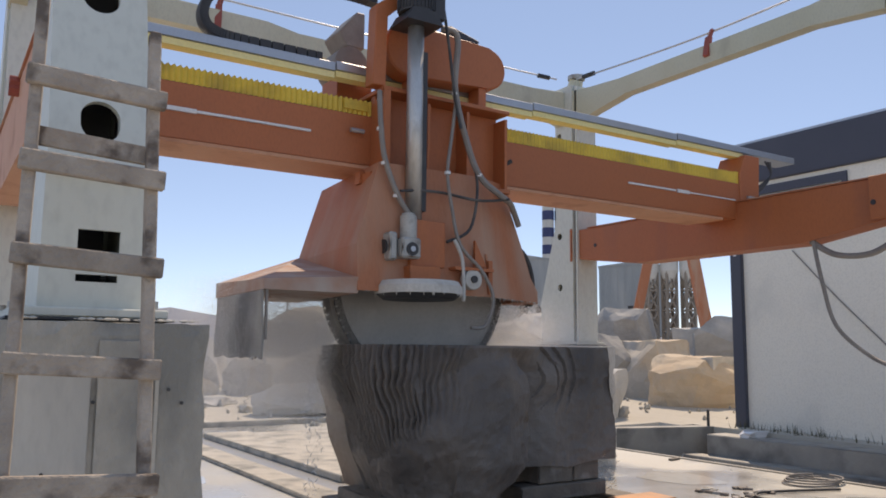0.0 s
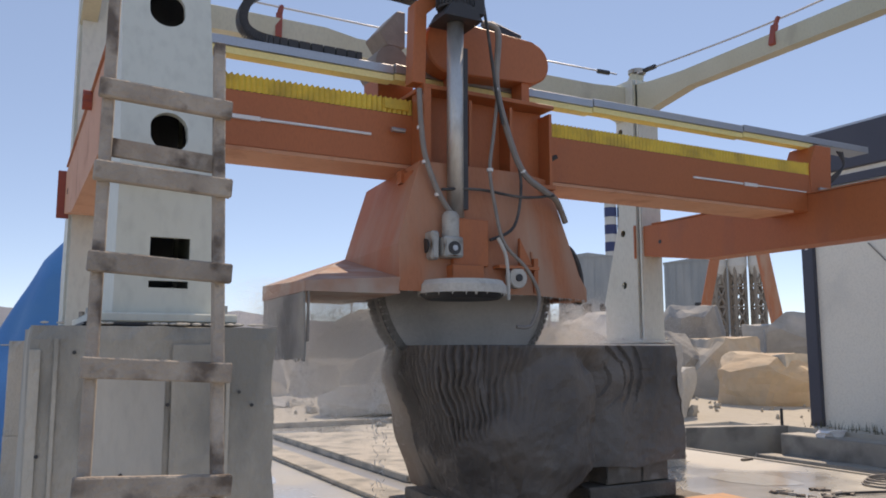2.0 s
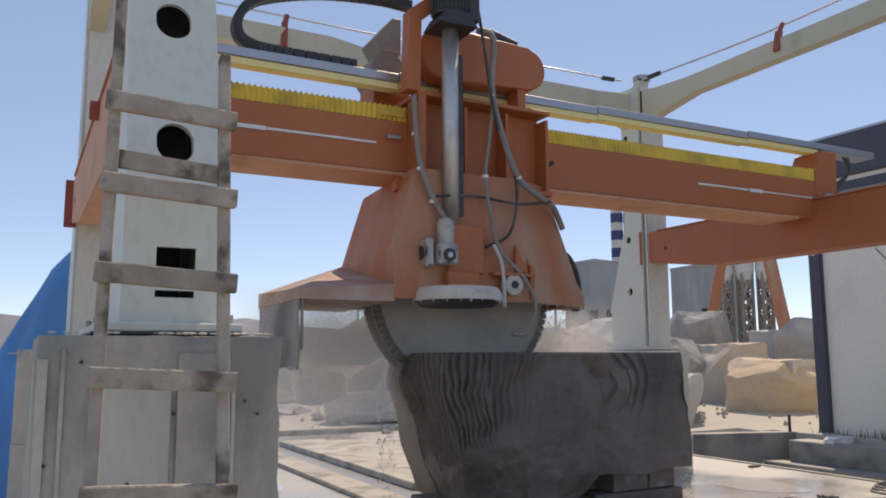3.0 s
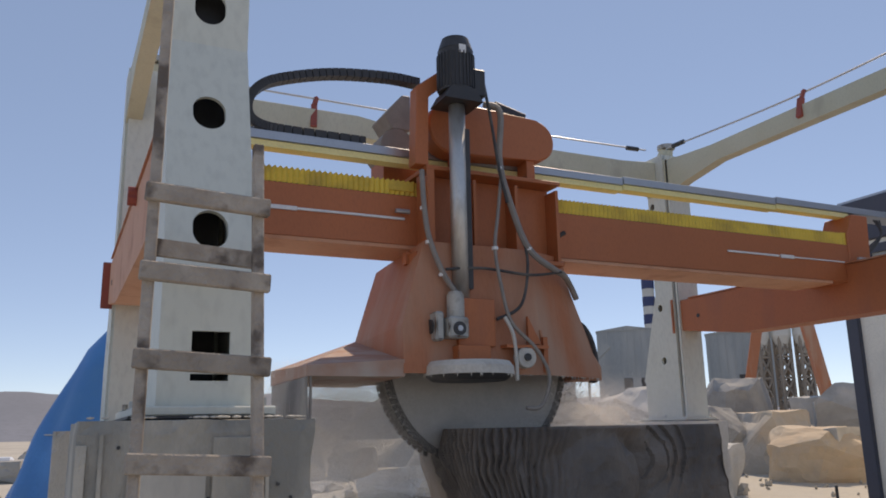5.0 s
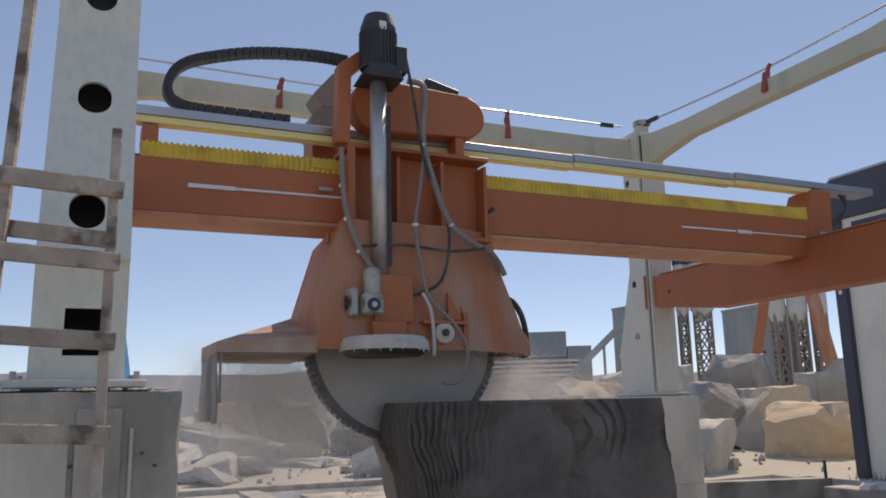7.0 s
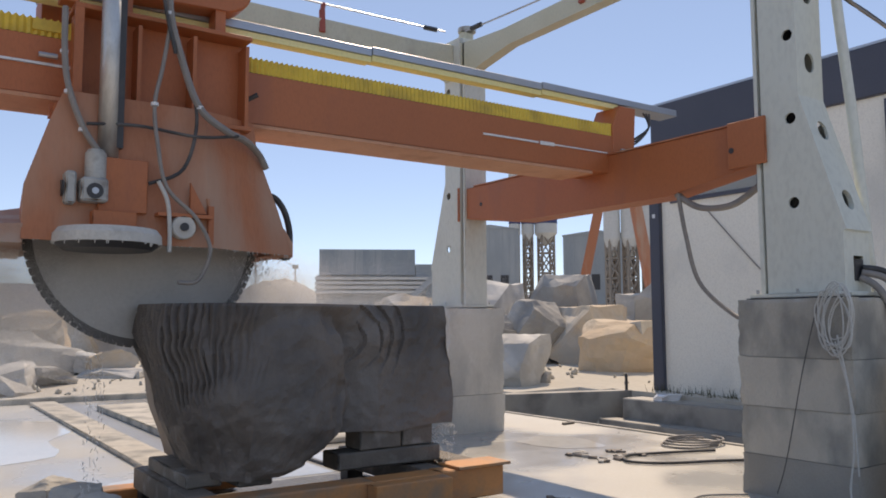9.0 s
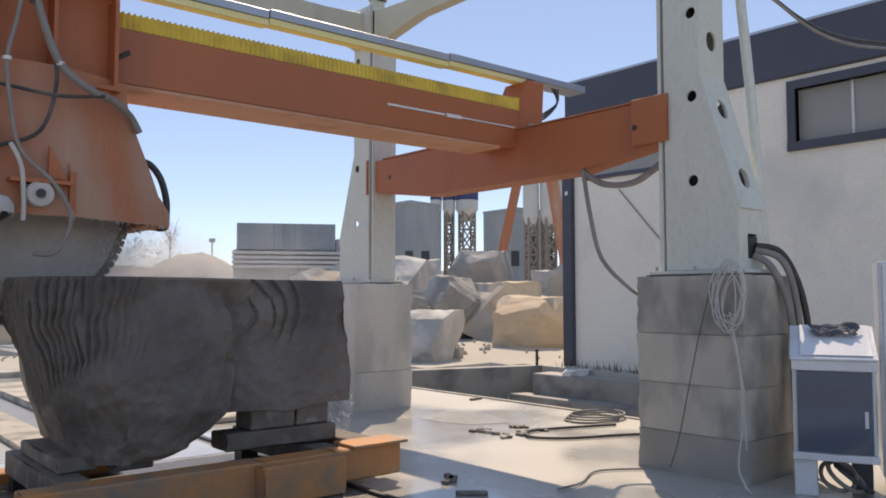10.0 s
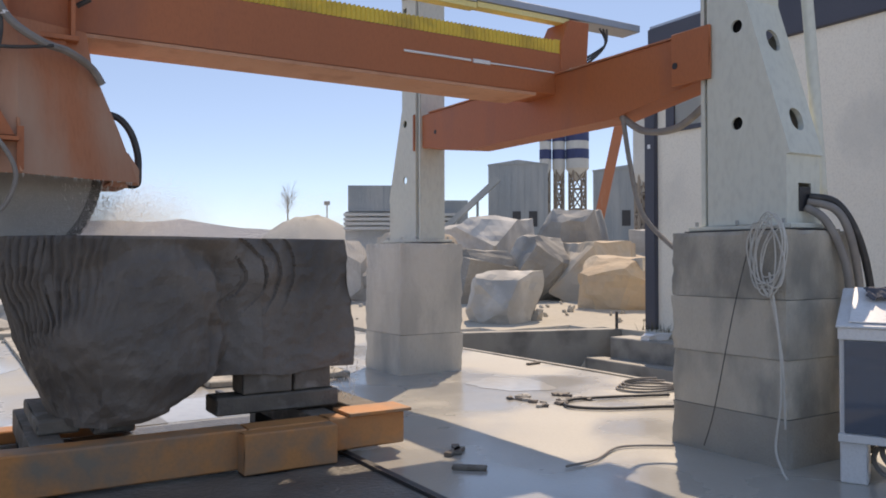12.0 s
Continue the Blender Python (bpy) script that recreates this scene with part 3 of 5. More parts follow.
def make_bridge():
    """The bridge beam with bellows, cable tray and strips."""
    b = thing("bridge_beam", (4.2, 6.25, 3.3), "orange bridge beam with yellow bellows and a grey cable tray", "beam")
    part("box_beam", box(0.70, 8.12, 5.93, 6.40, 3.075, 3.50), ORANGE, b, bevel=0.006)
    # Pale tone imitates floor bounce on the beam's underside.
    part("lower_flange", box(0.70, 7.6, 5.922, 6.42, 3.045, 3.073), ORANGE_PALE, b, "orange flange tinted pale for bounce light from below")
    for x0, x1, h in ((1.30, 1.665, 0.036), (1.665, 2.57, 0.022), (6.11, 6.83, 0.022), (6.85, 7.05, 0.04), (7.05, 7.83, 0.016)):
        z = 3.295
        part("strip", box(x0, x1, 5.915, 5.929, z - h / 2, z + h / 2), PAPER, b, "pale measuring strip", bevel=0.004)
    part("end_post", prism(B(), [(7.92, 3.075), (8.24, 3.1), (8.30, 3.86), (8.04, 3.86), (7.92, 3.62)], "y", 5.915, 6.28), ORANGE, b, bevel=0.01)
    part("foot_pad", box(8.02, 8.24, 5.88, 5.91, 3.29, 3.36), STEEL, b)
    part("foot_pad", box(0.70, 0.90, 5.92, 6.28, 3.03, 3.084), STEEL, b)
    for k, (x0, x1) in enumerate(((0.95, 3.2), (3.2, 7.85))):
        bm = B()
        n = int((x1 - x0) / 0.045)
        top, front, bot = [], [], []
        for i in range(2 * n + 1):
            x = x0 + (x1 - x0) * i / (2 * n)
            d = 0.016 if i % 2 else 0.0
            bot.append(bm.verts.new((x, 5.935 + d, 3.504)))
            front.append(bm.verts.new((x, 5.935 + d, 3.635 - d)))
            top.append(bm.verts.new((x, 6.20, 3.66 - d)))
        for i in range(2 * n):
            bm.faces.new((bot[i], bot[i + 1], front[i + 1], front[i]))
            bm.faces.new((front[i], front[i + 1], top[i + 1], top[i]))
        part("bellows", bm, YELLOW, b, "yellow pleated bellows")
    part("bellows_end", box(7.85, 8.0, 5.94, 6.2, 3.503, 3.64), YELLOW, b)
    part("rear_guide", box(0.7, 8.1, 6.21, 6.27, 3.503, 3.60), DARK, b)
    for x0, x1 in ((0.9, 2.80), (2.81, 4.9), (4.91, 6.95), (6.96, 9.1)):
        lift = 0.007 * (x0 - 0.9)
        part("tray_section", box(x0, x1, 5.985, 6.25, 3.855 + lift, 3.93 + lift), STEEL, b, "grey galvanised cable tray section", bevel=0.004)
        # Yellow lining; the glow from below is put into its pale colour.
        part("tray_lining", box(x0, min(x1, 8.1), 6.0, 6.12, 3.80 + lift, 3.852 + lift), PALE_YELLOW, b, "yellow underside of the tray, paled for bounce light")
    part("tray_bracket", box(0.96, 1.08, 6.02, 6.28, 3.5, 3.79), ORANGE, b)
    for k in range(3):
        part("loose_cable", tube(B(), [(8.62 - 0.05 * k, 6.0, 3.86), (8.55, 5.95, 3.68), (8.30, 5.93, 3.52 - 0.03 * k), (8.16, 5.95, 3.45)], 0.012, 6), RUBBER, b)
    b.rotation_euler = (0, radians(-0.25), 0)
    return b


make_bridge()


# ---- the moving saw carriage ----
def make_carriage():
    c = thing("saw_carriage", (3.6, 5.75, 3.0), "orange saw carriage with a drop-shaped blade hood, motor and steel screw", "saw carriage")
    # slide box with ribs
    bm = box(3.11, 4.36, 5.86, 5.93, 2.98, 3.66)
    part("back_plate", bm, ORANGE, c)
    for x in (3.11, 3.52, 3.92, 4.33):
        part("rib", box(x, x + 0.028, 5.69, 5.858, 2.98, 3.62), ORANGE, c)
    part("top_flange", box(3.09, 4.38, 5.68, 6.62, 3.663, 3.70), ORANGE, c, bevel=0.005)
    part("lower_flange", box(3.07, 4.38, 5.67, 5.93, 2.94, 2.978), ORANGE, c, bevel=0.005)
    part("front_lip", box(3.09, 3.15, 5.665, 5.688, 2.98, 3.66), ORANGE, c)
    # upper gearbox drum
    d = B()
    ring = [(3.40 + 0.24 * math.cos(a), 4.10 + 0.24 * math.sin(a)) for a in [math.pi * (0.5 + k / 10) for k in range(11)]]
    ring += [(4.22 + 0.19 * math.cos(a), 4.10 + 0.19 * math.sin(a)) for a in [math.pi * (-0.5 + k / 10) for k in range(11)]]
    part("belt_guard", prism(d, ring, "y", 5.78, 5.98), ORANGE, c, "orange rounded belt guard", bevel=0.015)
    part("guard_foot", box(4.12, 4.20, 5.80, 5.96, 3.70, 3.93), ORANGE, c)
    part("guard_foot", box(3.42, 3.50, 5.80, 5.96, 3.70, 3.90), ORANGE, c)
    br = prism(B(), [(3.00, 3.70), (3.12, 3.70), (3.12, 4.30), (3.28, 4.44), (3.22, 4.54), (3.02, 4.38)], "y", 5.70, 5.84)
    part("motor_bracket", br, ORANGE, c, bevel=0.006)
    part("terminal_box", prism(B(), [(3.06, 4.24), (3.24, 4.24), (3.24, 4.58), (3.16, 4.58), (2.98, 4.36)], "y", 6.34, 6.66), HOSE, c, "dark sheet-metal terminal box", bevel=0.01)
    part("drive_motor", cyl(B(), (3.11, 6.33, 4.08), (3.11, 6.72, 4.08), 0.16, n=18), HOSE, c, "dusty dark drive motor")
    part("motor_foot", box(2.96, 3.30, 6.30, 6.61, 3.702, 3.93), ORANGE, c)
    part("junction_box", prism(B(), [(3.98, 4.29), (4.22, 4.29), (4.27, 4.44), (3.94, 4.52)], "y", 6.0, 6.2), DARK, c, bevel=0.008)
    # lifting screw: motor, column, gearbox
    m, fins = B(), []
    cyl(m, (3.31, 5.55, 4.30), (3.31, 5.55, 4.66), 0.148, n=28)
    for k in range(28):
        a = 2 * math.pi * k / 28
        fins.append(bar(B(), (3.31 + 0.152 * math.cos(a), 5.55 + 0.152 * math.sin(a), 4.32), (3.31 + 0.152 * math.cos(a), 5.55 + 0.152 * math.sin(a), 4.62), 0.012, 0.012))
    motor = part("lift_motor", m, DARK, c, "black finned electric motor")
    for f in fins:
        part("fin", f, DARK, motor)
    part("fan_cover", cyl(B(), (3.31, 5.55, 4.662), (3.31, 5.55, 4.77), 0.15, 0.115, 24), DARK, motor)
    part("connection_box", box(3.42, 3.53, 5.44, 5.60, 4.26, 4.50), DARK, motor, bevel=0.01)
    part("motor_flange", prism(B(), [(3.14, 4.19), (3.48, 4.19), (3.42, 4.298), (3.20, 4.298)], "y", 5.40, 5.70), DARK, motor)
    part("rating_plate", box(3.27, 3.33, 5.396, 5.404, 4.60, 4.67), PAPER, motor)
    part("lift_tube", cyl(B(), (3.31, 5.55, 2.56), (3.31, 5.55, 4.188), 0.068, n=28), CHROME, c, "polished steel lifting tube", smooth=True)
    part("tube_key", box(3.355, 3.398, 5.50, 5.58, 2.66, 3.98), DARK, c, "dark slotted key rail")
    g = cyl(B(), (3.22, 5.47, 2.42), (3.22, 5.47, 2.60), 0.068, n=18)
    cyl(g, (3.22, 5.47, 2.60), (3.22, 5.47, 2.62), 0.055, n=18)
    part("gear_motor", g, CAST, c, "small pale gear motor", bevel=0.004)
    gb = part("gearbox", box(3.12, 3.29, 5.38, 5.55, 2.26, 2.42), CAST, c, "pale cast gearbox", bevel=0.015)
    part("output_flange", cyl(B(), (3.205, 5.37, 2.33), (3.205, 5.381, 2.33), 0.052, n=18), DARK, gb)
    part("shaft", cyl(B(), (3.205, 5.362, 2.33), (3.205, 5.372, 2.33), 0.022, n=12), STEEL, gb)
    part("side_flange", box(3.03, 3.10, 5.42, 5.60, 2.24, 2.46), CAST, gb, bevel=0.015)
    part("side_ring", cyl(B(), (3.016, 5.51, 2.35), (3.03, 5.51, 2.35), 0.055, n=16), DARK, gb)
    part("gear_plate", box(3.24, 3.56, 5.46, 5.60, 2.21, 2.58), ORANGE, c, bevel=0.006)
    part("neck", box(3.20, 3.48, 5.40, 5.60, 2.085, 2.209), ORANGE, c, bevel=0.006)
    r = B()
    cyl(r, (3.31, 5.45, 1.985), (3.31, 5.45, 2.045), 0.345, 0.34, 40)
    cyl(r, (3.31, 5.45, 2.045), (3.31, 5.45, 2.085), 0.34, 0.31, 40)
    part("turntable_ring", r, WHITE_CAKED, c, "slurry-caked pale turntable ring")
    rim = random.Random(3)
    drip = B()
    for k in range(40):
        a = rim.uniform(0, 2 * math.pi)
        q = Vector((3.31 + 0.34 * math.cos(a), 5.45 + 0.34 * math.sin(a), 1.99))
        cyl(drip, q, q - Vector((0, 0, rim.uniform(0.006, 0.03))), 0.006, 0.002, 5)
    tagged(part("slurry_fringe", drip, WHITE_CAKED, c, "pale slurry hanging from the ring"), kind="stuff")
    part("ring_underside", cyl(B(), (3.31, 5.45, 1.945), (3.31, 5.45, 1.984), 0.28, 0.33, 40), DARK, c)
    w = cyl(B(), (3.80, 5.40, 2.13), (3.80, 5.48, 2.13), 0.085, n=24)
    wheel = part("hand_wheel", w, WHITE_CAKED, c, "caked round flange", bevel=0.008)
    part("hub", cyl(B(), (3.80, 5.385, 2.13), (3.80, 5.40, 2.13), 0.03, n=12), DARK, wheel)
    # blade hood: faceted shell, open below
    h = B()
    levels = [
        (3.04, [(3.05, 5.88), (3.03, 5.62), (4.00, 5.62), (4.44, 5.80), (4.44, 6.55), (4.00, 6.96), (3.40, 7.00), (3.15, 6.98)]),
        (2.80, [(2.97, 5.86), (2.94, 5.58), (4.00, 5.58), (4.48, 5.80), (4.48, 6.57), (4.00, 6.98), (3.35, 7.00), (3.08, 7.00)]),
        (2.36, [(2.83, 5.82), (2.80, 5.52), (4.00, 5.52), (4.66, 5.80), (4.66, 6.60), (4.00, 7.00), (3.30, 7.02), (2.95, 7.02)]),
        (2.00, [(2.81, 5.80), (2.79, 5.47), (4.02, 5.47), (4.79, 5.80), (4.79, 6.62), (4.02, 7.02), (3.25, 7.04), (2.86, 7.04)]),
    ]
    rows = [[h.verts.new((x, y, z)) for x, y in pts] for z, pts in levels]
    for a, b2 in zip(rows, rows[1:]):
        for i in range(8):
            j = (i + 1) % 8
            h.faces.new((a[i], a[j], b2[j], b2[i]))
    h.faces.new(rows[0])
    hood = part("blade_hood", h, ORANGE_DUSTY, c, "dusty orange faceted blade hood")
    s = hood.modifiers.new("thick", "SOLIDIFY")
    s.thickness = 0.012
    drip = B()
    for k in range(46):
        q = Vector((2.84 + 1.16 * rim.random(), 5.468, 2.0))
        cyl(drip, q, q - Vector((0, 0, rim.uniform(0.003, 0.016))), 0.004, 0.001, 5)
    for k in range(34):
        f = rim.random()
        q = Vector((4.02 + 0.78 * f, 5.468 + 0.33 * f, 2.0))
        cyl(drip, q, q - Vector((0, 0, rim.uniform(0.004, 0.03))), 0.004, 0.001, 5)
    tagged(part("slurry_fringe", drip, WHITE_CAKED, c, "pale slurry dripping from the hood's lower edge"), kind="stuff")
    part("hood_neck", box(3.0, 4.3, 5.70, 5.94, 2.90, 2.975), ORANGE, c)
    part("hood_flange", box(3.99, 4.03, 5.46, 5.50, 2.02, 2.30), ORANGE, c)
    part("edge_strip", bar(B(), (4.015, 5.463, 2.01), (4.0, 5.513, 2.36), 0.02, 0.012), ORANGE_PALE, c)
    part("gusset", prism(B(), [(3.86, 2.24), (3.98, 2.24), (3.86, 2.46)], "y", 5.47, 5.50), ORANGE, c)
    part("shelf", box(3.62, 4.0, 5.40, 5.52, 2.20, 2.225), ORANGE, c)
    # left wing of the hood with its hanging flap
    wing = B()
    top = [(2.08, 5.52, 2.05), (2.15, 6.85, 2.10), (2.95, 7.0, 2.39), (2.80, 5.48, 2.10)]
    low = [(2.08, 5.52, 1.975), (2.15, 6.85, 1.975), (2.95, 7.0, 1.975), (2.80, 5.48, 1.975)]
    tv, lv = [wing.verts.new(p) for p in top], [wing.verts.new(p) for p in low]
    wing.faces.new(tv)
    wing.faces.new(lv[::-1])
    for i in range(4):
        wing.faces.new((tv[i], tv[(i + 1) % 4], lv[(i + 1) % 4], lv[i]))
    part("wing", wing, WING, c, "dusty orange wing of the hood")
    flap = B()
    bx(flap, 2.082, 2.10, 5.54, 6.8, 1.49, 1.972)
    bmesh.ops.subdivide_edges(flap, edges=flap.edges[:], cuts=12, use_grid_fill=True)
    for v in flap.verts:
        v.co.x += 0.02 * noise.noise(v.co * 3) + 0.05 * (v.co.y - 5.54)
        if v.co.z < 1.52:
            v.co.z += 0.05 * noise.noise(Vector((v.co.y * 9, 0, 4)))
    part("splash_flap", flap, CONCRETE_WET_SHADE, c, "slurry-caked hanging splash flap")
    part("flap_frame", box(2.105, 2.12, 5.53, 5.55, 1.62, 1.974), HOSE, c)
    # right tip and hose
    part("tip_guard", prism(B(), [(4.60, 1.995), (4.80, 1.985), (4.80, 2.10), (4.72, 2.22)], "y", 5.805, 6.1), ORANGE_DUSTY, c, bevel=0.006)
    part("water_hose", tube(B(), [(4.58, 5.9, 2.50), (4.68, 5.9, 2.47), (4.76, 5.9, 2.37), (4.805, 5.9, 2.22), (4.81, 5.9, 2.08), (4.80, 5.9, 2.0), (4.74, 5.9, 1.99)], 0.026), RUBBER, c, "black bent water hose")
    part("water_hose", tube(B(), [(4.60, 5.94, 2.38), (4.68, 5.94, 2.31), (4.72, 5.94, 2.19), (4.725, 5.94, 2.05)], 0.018), HOSE, c, "brown bent water hose")
    # hoses on the front
    part("hose", tube(B(), [(3.02, 5.62, 3.62), (3.02, 5.58, 3.30), (3.05, 5.56, 3.05), (3.14, 5.52, 2.78), (3.24, 5.50, 2.62)], 0.022), HOSE, c)
    part("hose", tube(B(), [(3.58, 5.58, 4.26), (3.72, 5.55, 4.20), (3.70, 5.55, 3.75), (3.80, 5.54, 3.35), (3.92, 5.50, 3.02), (4.12, 5.46, 2.86), (4.30, 5.58, 2.84), (4.46, 5.72, 2.78), (4.54, 5.76, 2.68)], 0.027), HOSE, c)
    part("hose", tube(B(), [(3.86, 5.52, 3.20), (3.90, 5.50, 2.9), (3.80, 5.46, 2.55), (3.56, 5.44, 2.42)], 0.013), RUBBER, c)
    part("hose", tube(B(), [(3.72, 5.55, 3.70), (3.66, 5.54, 3.3), (3.60, 5.5, 3.0), (3.62, 5.46, 2.7), (3.68, 5.42, 2.4), (3.88, 5.40, 2.2), (3.98, 5.38, 1.98), (3.90, 5.38, 1.76), (3.76, 5.38, 1.74)], 0.015), HOSE, c)
    part("hose", tube(B(), [(3.16, 5.50, 2.80), (3.5, 5.50, 2.83), (3.9, 5.48, 2.80), (4.2, 5.46, 2.84)], 0.012), RUBBER, c)
    part("hose", tube(B(), [(3.62, 5.42, 2.44), (3.68, 5.40, 2.3), (3.70, 5.40, 2.1), (3.70, 5.40, 1.95)], 0.015), CABLE_WHITE, c)
    part("motor_cable", tube(B(), [(3.52, 5.48, 4.46), (3.60, 5.50, 4.1), (3.66, 5.50, 3.7), (3.74, 5.52, 3.4)], 0.013), RUBBER, c)
    part("bracket_bolt", cyl(B(), (2.90, 5.88, 3.34), (3.02, 5.88, 3.34), 0.02, n=8), STEEL, c)
    for p in ((3.02, 5.60, 3.30), (3.05, 5.57, 3.02), (3.14, 5.53, 2.76), (3.92, 5.50, 3.02), (3.70, 5.55, 3.70), (4.12, 5.47, 2.86), (3.60, 5.50, 3.0)):
        part("hose_clip", cyl(B(), (p[0], p[1], p[2] - 0.012), (p[0], p[1], p[2] + 0.012), 0.027, n=10), PAPER, c, "white hose clip")
    part("sensor", cyl(B(), (4.38, 5.80, 3.22), (4.46, 5.76, 3.27), 0.02, n=8), DARK, c)
    part("end_stop", box(2.98, 3.06, 5.86, 5.94, 2.90, 3.0), ORANGE, c)
    part("bellows_clamp", box(2.86, 3.08, 5.925, 5.95, 3.53, 3.61), YELLOW, c, "dirty bellows end plate")
    # cable chain from the bracket to the tray
    line = smooth_line([(3.20, 6.08, 4.585), (2.9, 6.08, 4.59), (2.4, 6.08, 4.53), (1.98, 6.08, 4.41), (1.80, 6.08, 4.31), (1.72, 6.08, 4.18), (1.72, 6.08, 4.06), (1.80, 6.08, 3.99), (2.0, 6.08, 3.965), (2.7, 6.08, 3.965)], 8)
    chain = part("cable_chain", tube(B(), line, 0.028, 6, 1), RUBBER, c, "black plastic cable chain")
    for i in range(len(line) - 1):
        a, b2 = line[i], line[i + 1]
        part("chain_link", bar(B(), a.lerp(b2, 0.06), a.lerp(b2, 0.94), 0.11, 0.07), DARK, chain)
    return c


carriage = make_carriage()


def make_blade(x, y, r, label):
    """A toothed disc that turns about its own axle."""
    n, at = 90, Vector((x, y, 2.14))
    bm = prism(B(), [((r - 0.03) * math.cos(2 * math.pi * k / n), (r - 0.03) * math.sin(2 * math.pi * k / n)) for k in range(n)], "y", -0.004, 0.004)
    bmesh.ops.translate(bm, verts=bm.verts[:], vec=at)
    blade = part("saw_blade", bm, BLADE, carriage, label, origin=at)
    ring = B()
    for k in range(n):
        a0, a1 = 2 * math.pi * k / n, 2 * math.pi * (k + 1) / n
        v = [ring.verts.new((rr * math.cos(a), -0.006, rr * math.sin(a))) for rr, a in ((r - 0.075, a0), (r - 0.03, a0), (r - 0.03, a1), (r - 0.075, a1))]
        ring.faces.new(v)
    bmesh.ops.translate(ring, verts=ring.verts[:], vec=at)
    rim = part("worn_rim", ring, BLADE_EDGE, blade, "dark worn rim", origin=at)
    rim.location = (0, 0, 0)
    me = None
    for k in range(n):
        if me is None:
            seg = prism(B(), [(rr * math.cos(a), rr * math.sin(a)) for rr, a in ((r - 0.031, 0.004), (r - 0.008, 0.004), (r - 0.008, 0.060), (r - 0.031, 0.060))], "y", -0.007, 0.007)
            bmesh.ops.recalc_face_normals(seg, faces=seg.faces[:])
            me = bpy.data.meshes.new("cutting_segment")
            seg.to_mesh(me)
            seg.free()
            me.materials.append(BLADE_EDGE)
        ob = new("cutting_segment", me)
        ob.parent = blade
        ob.rotation_euler = (0, 2 * math.pi * k / n, 0)
    return blade


blades = [make_blade(3.73, 6.08, 0.875, "thin slurry-coated round saw blade"), make_blade(3.79, 6.45, 0.87, "second round saw blade in the shade of the hood")]


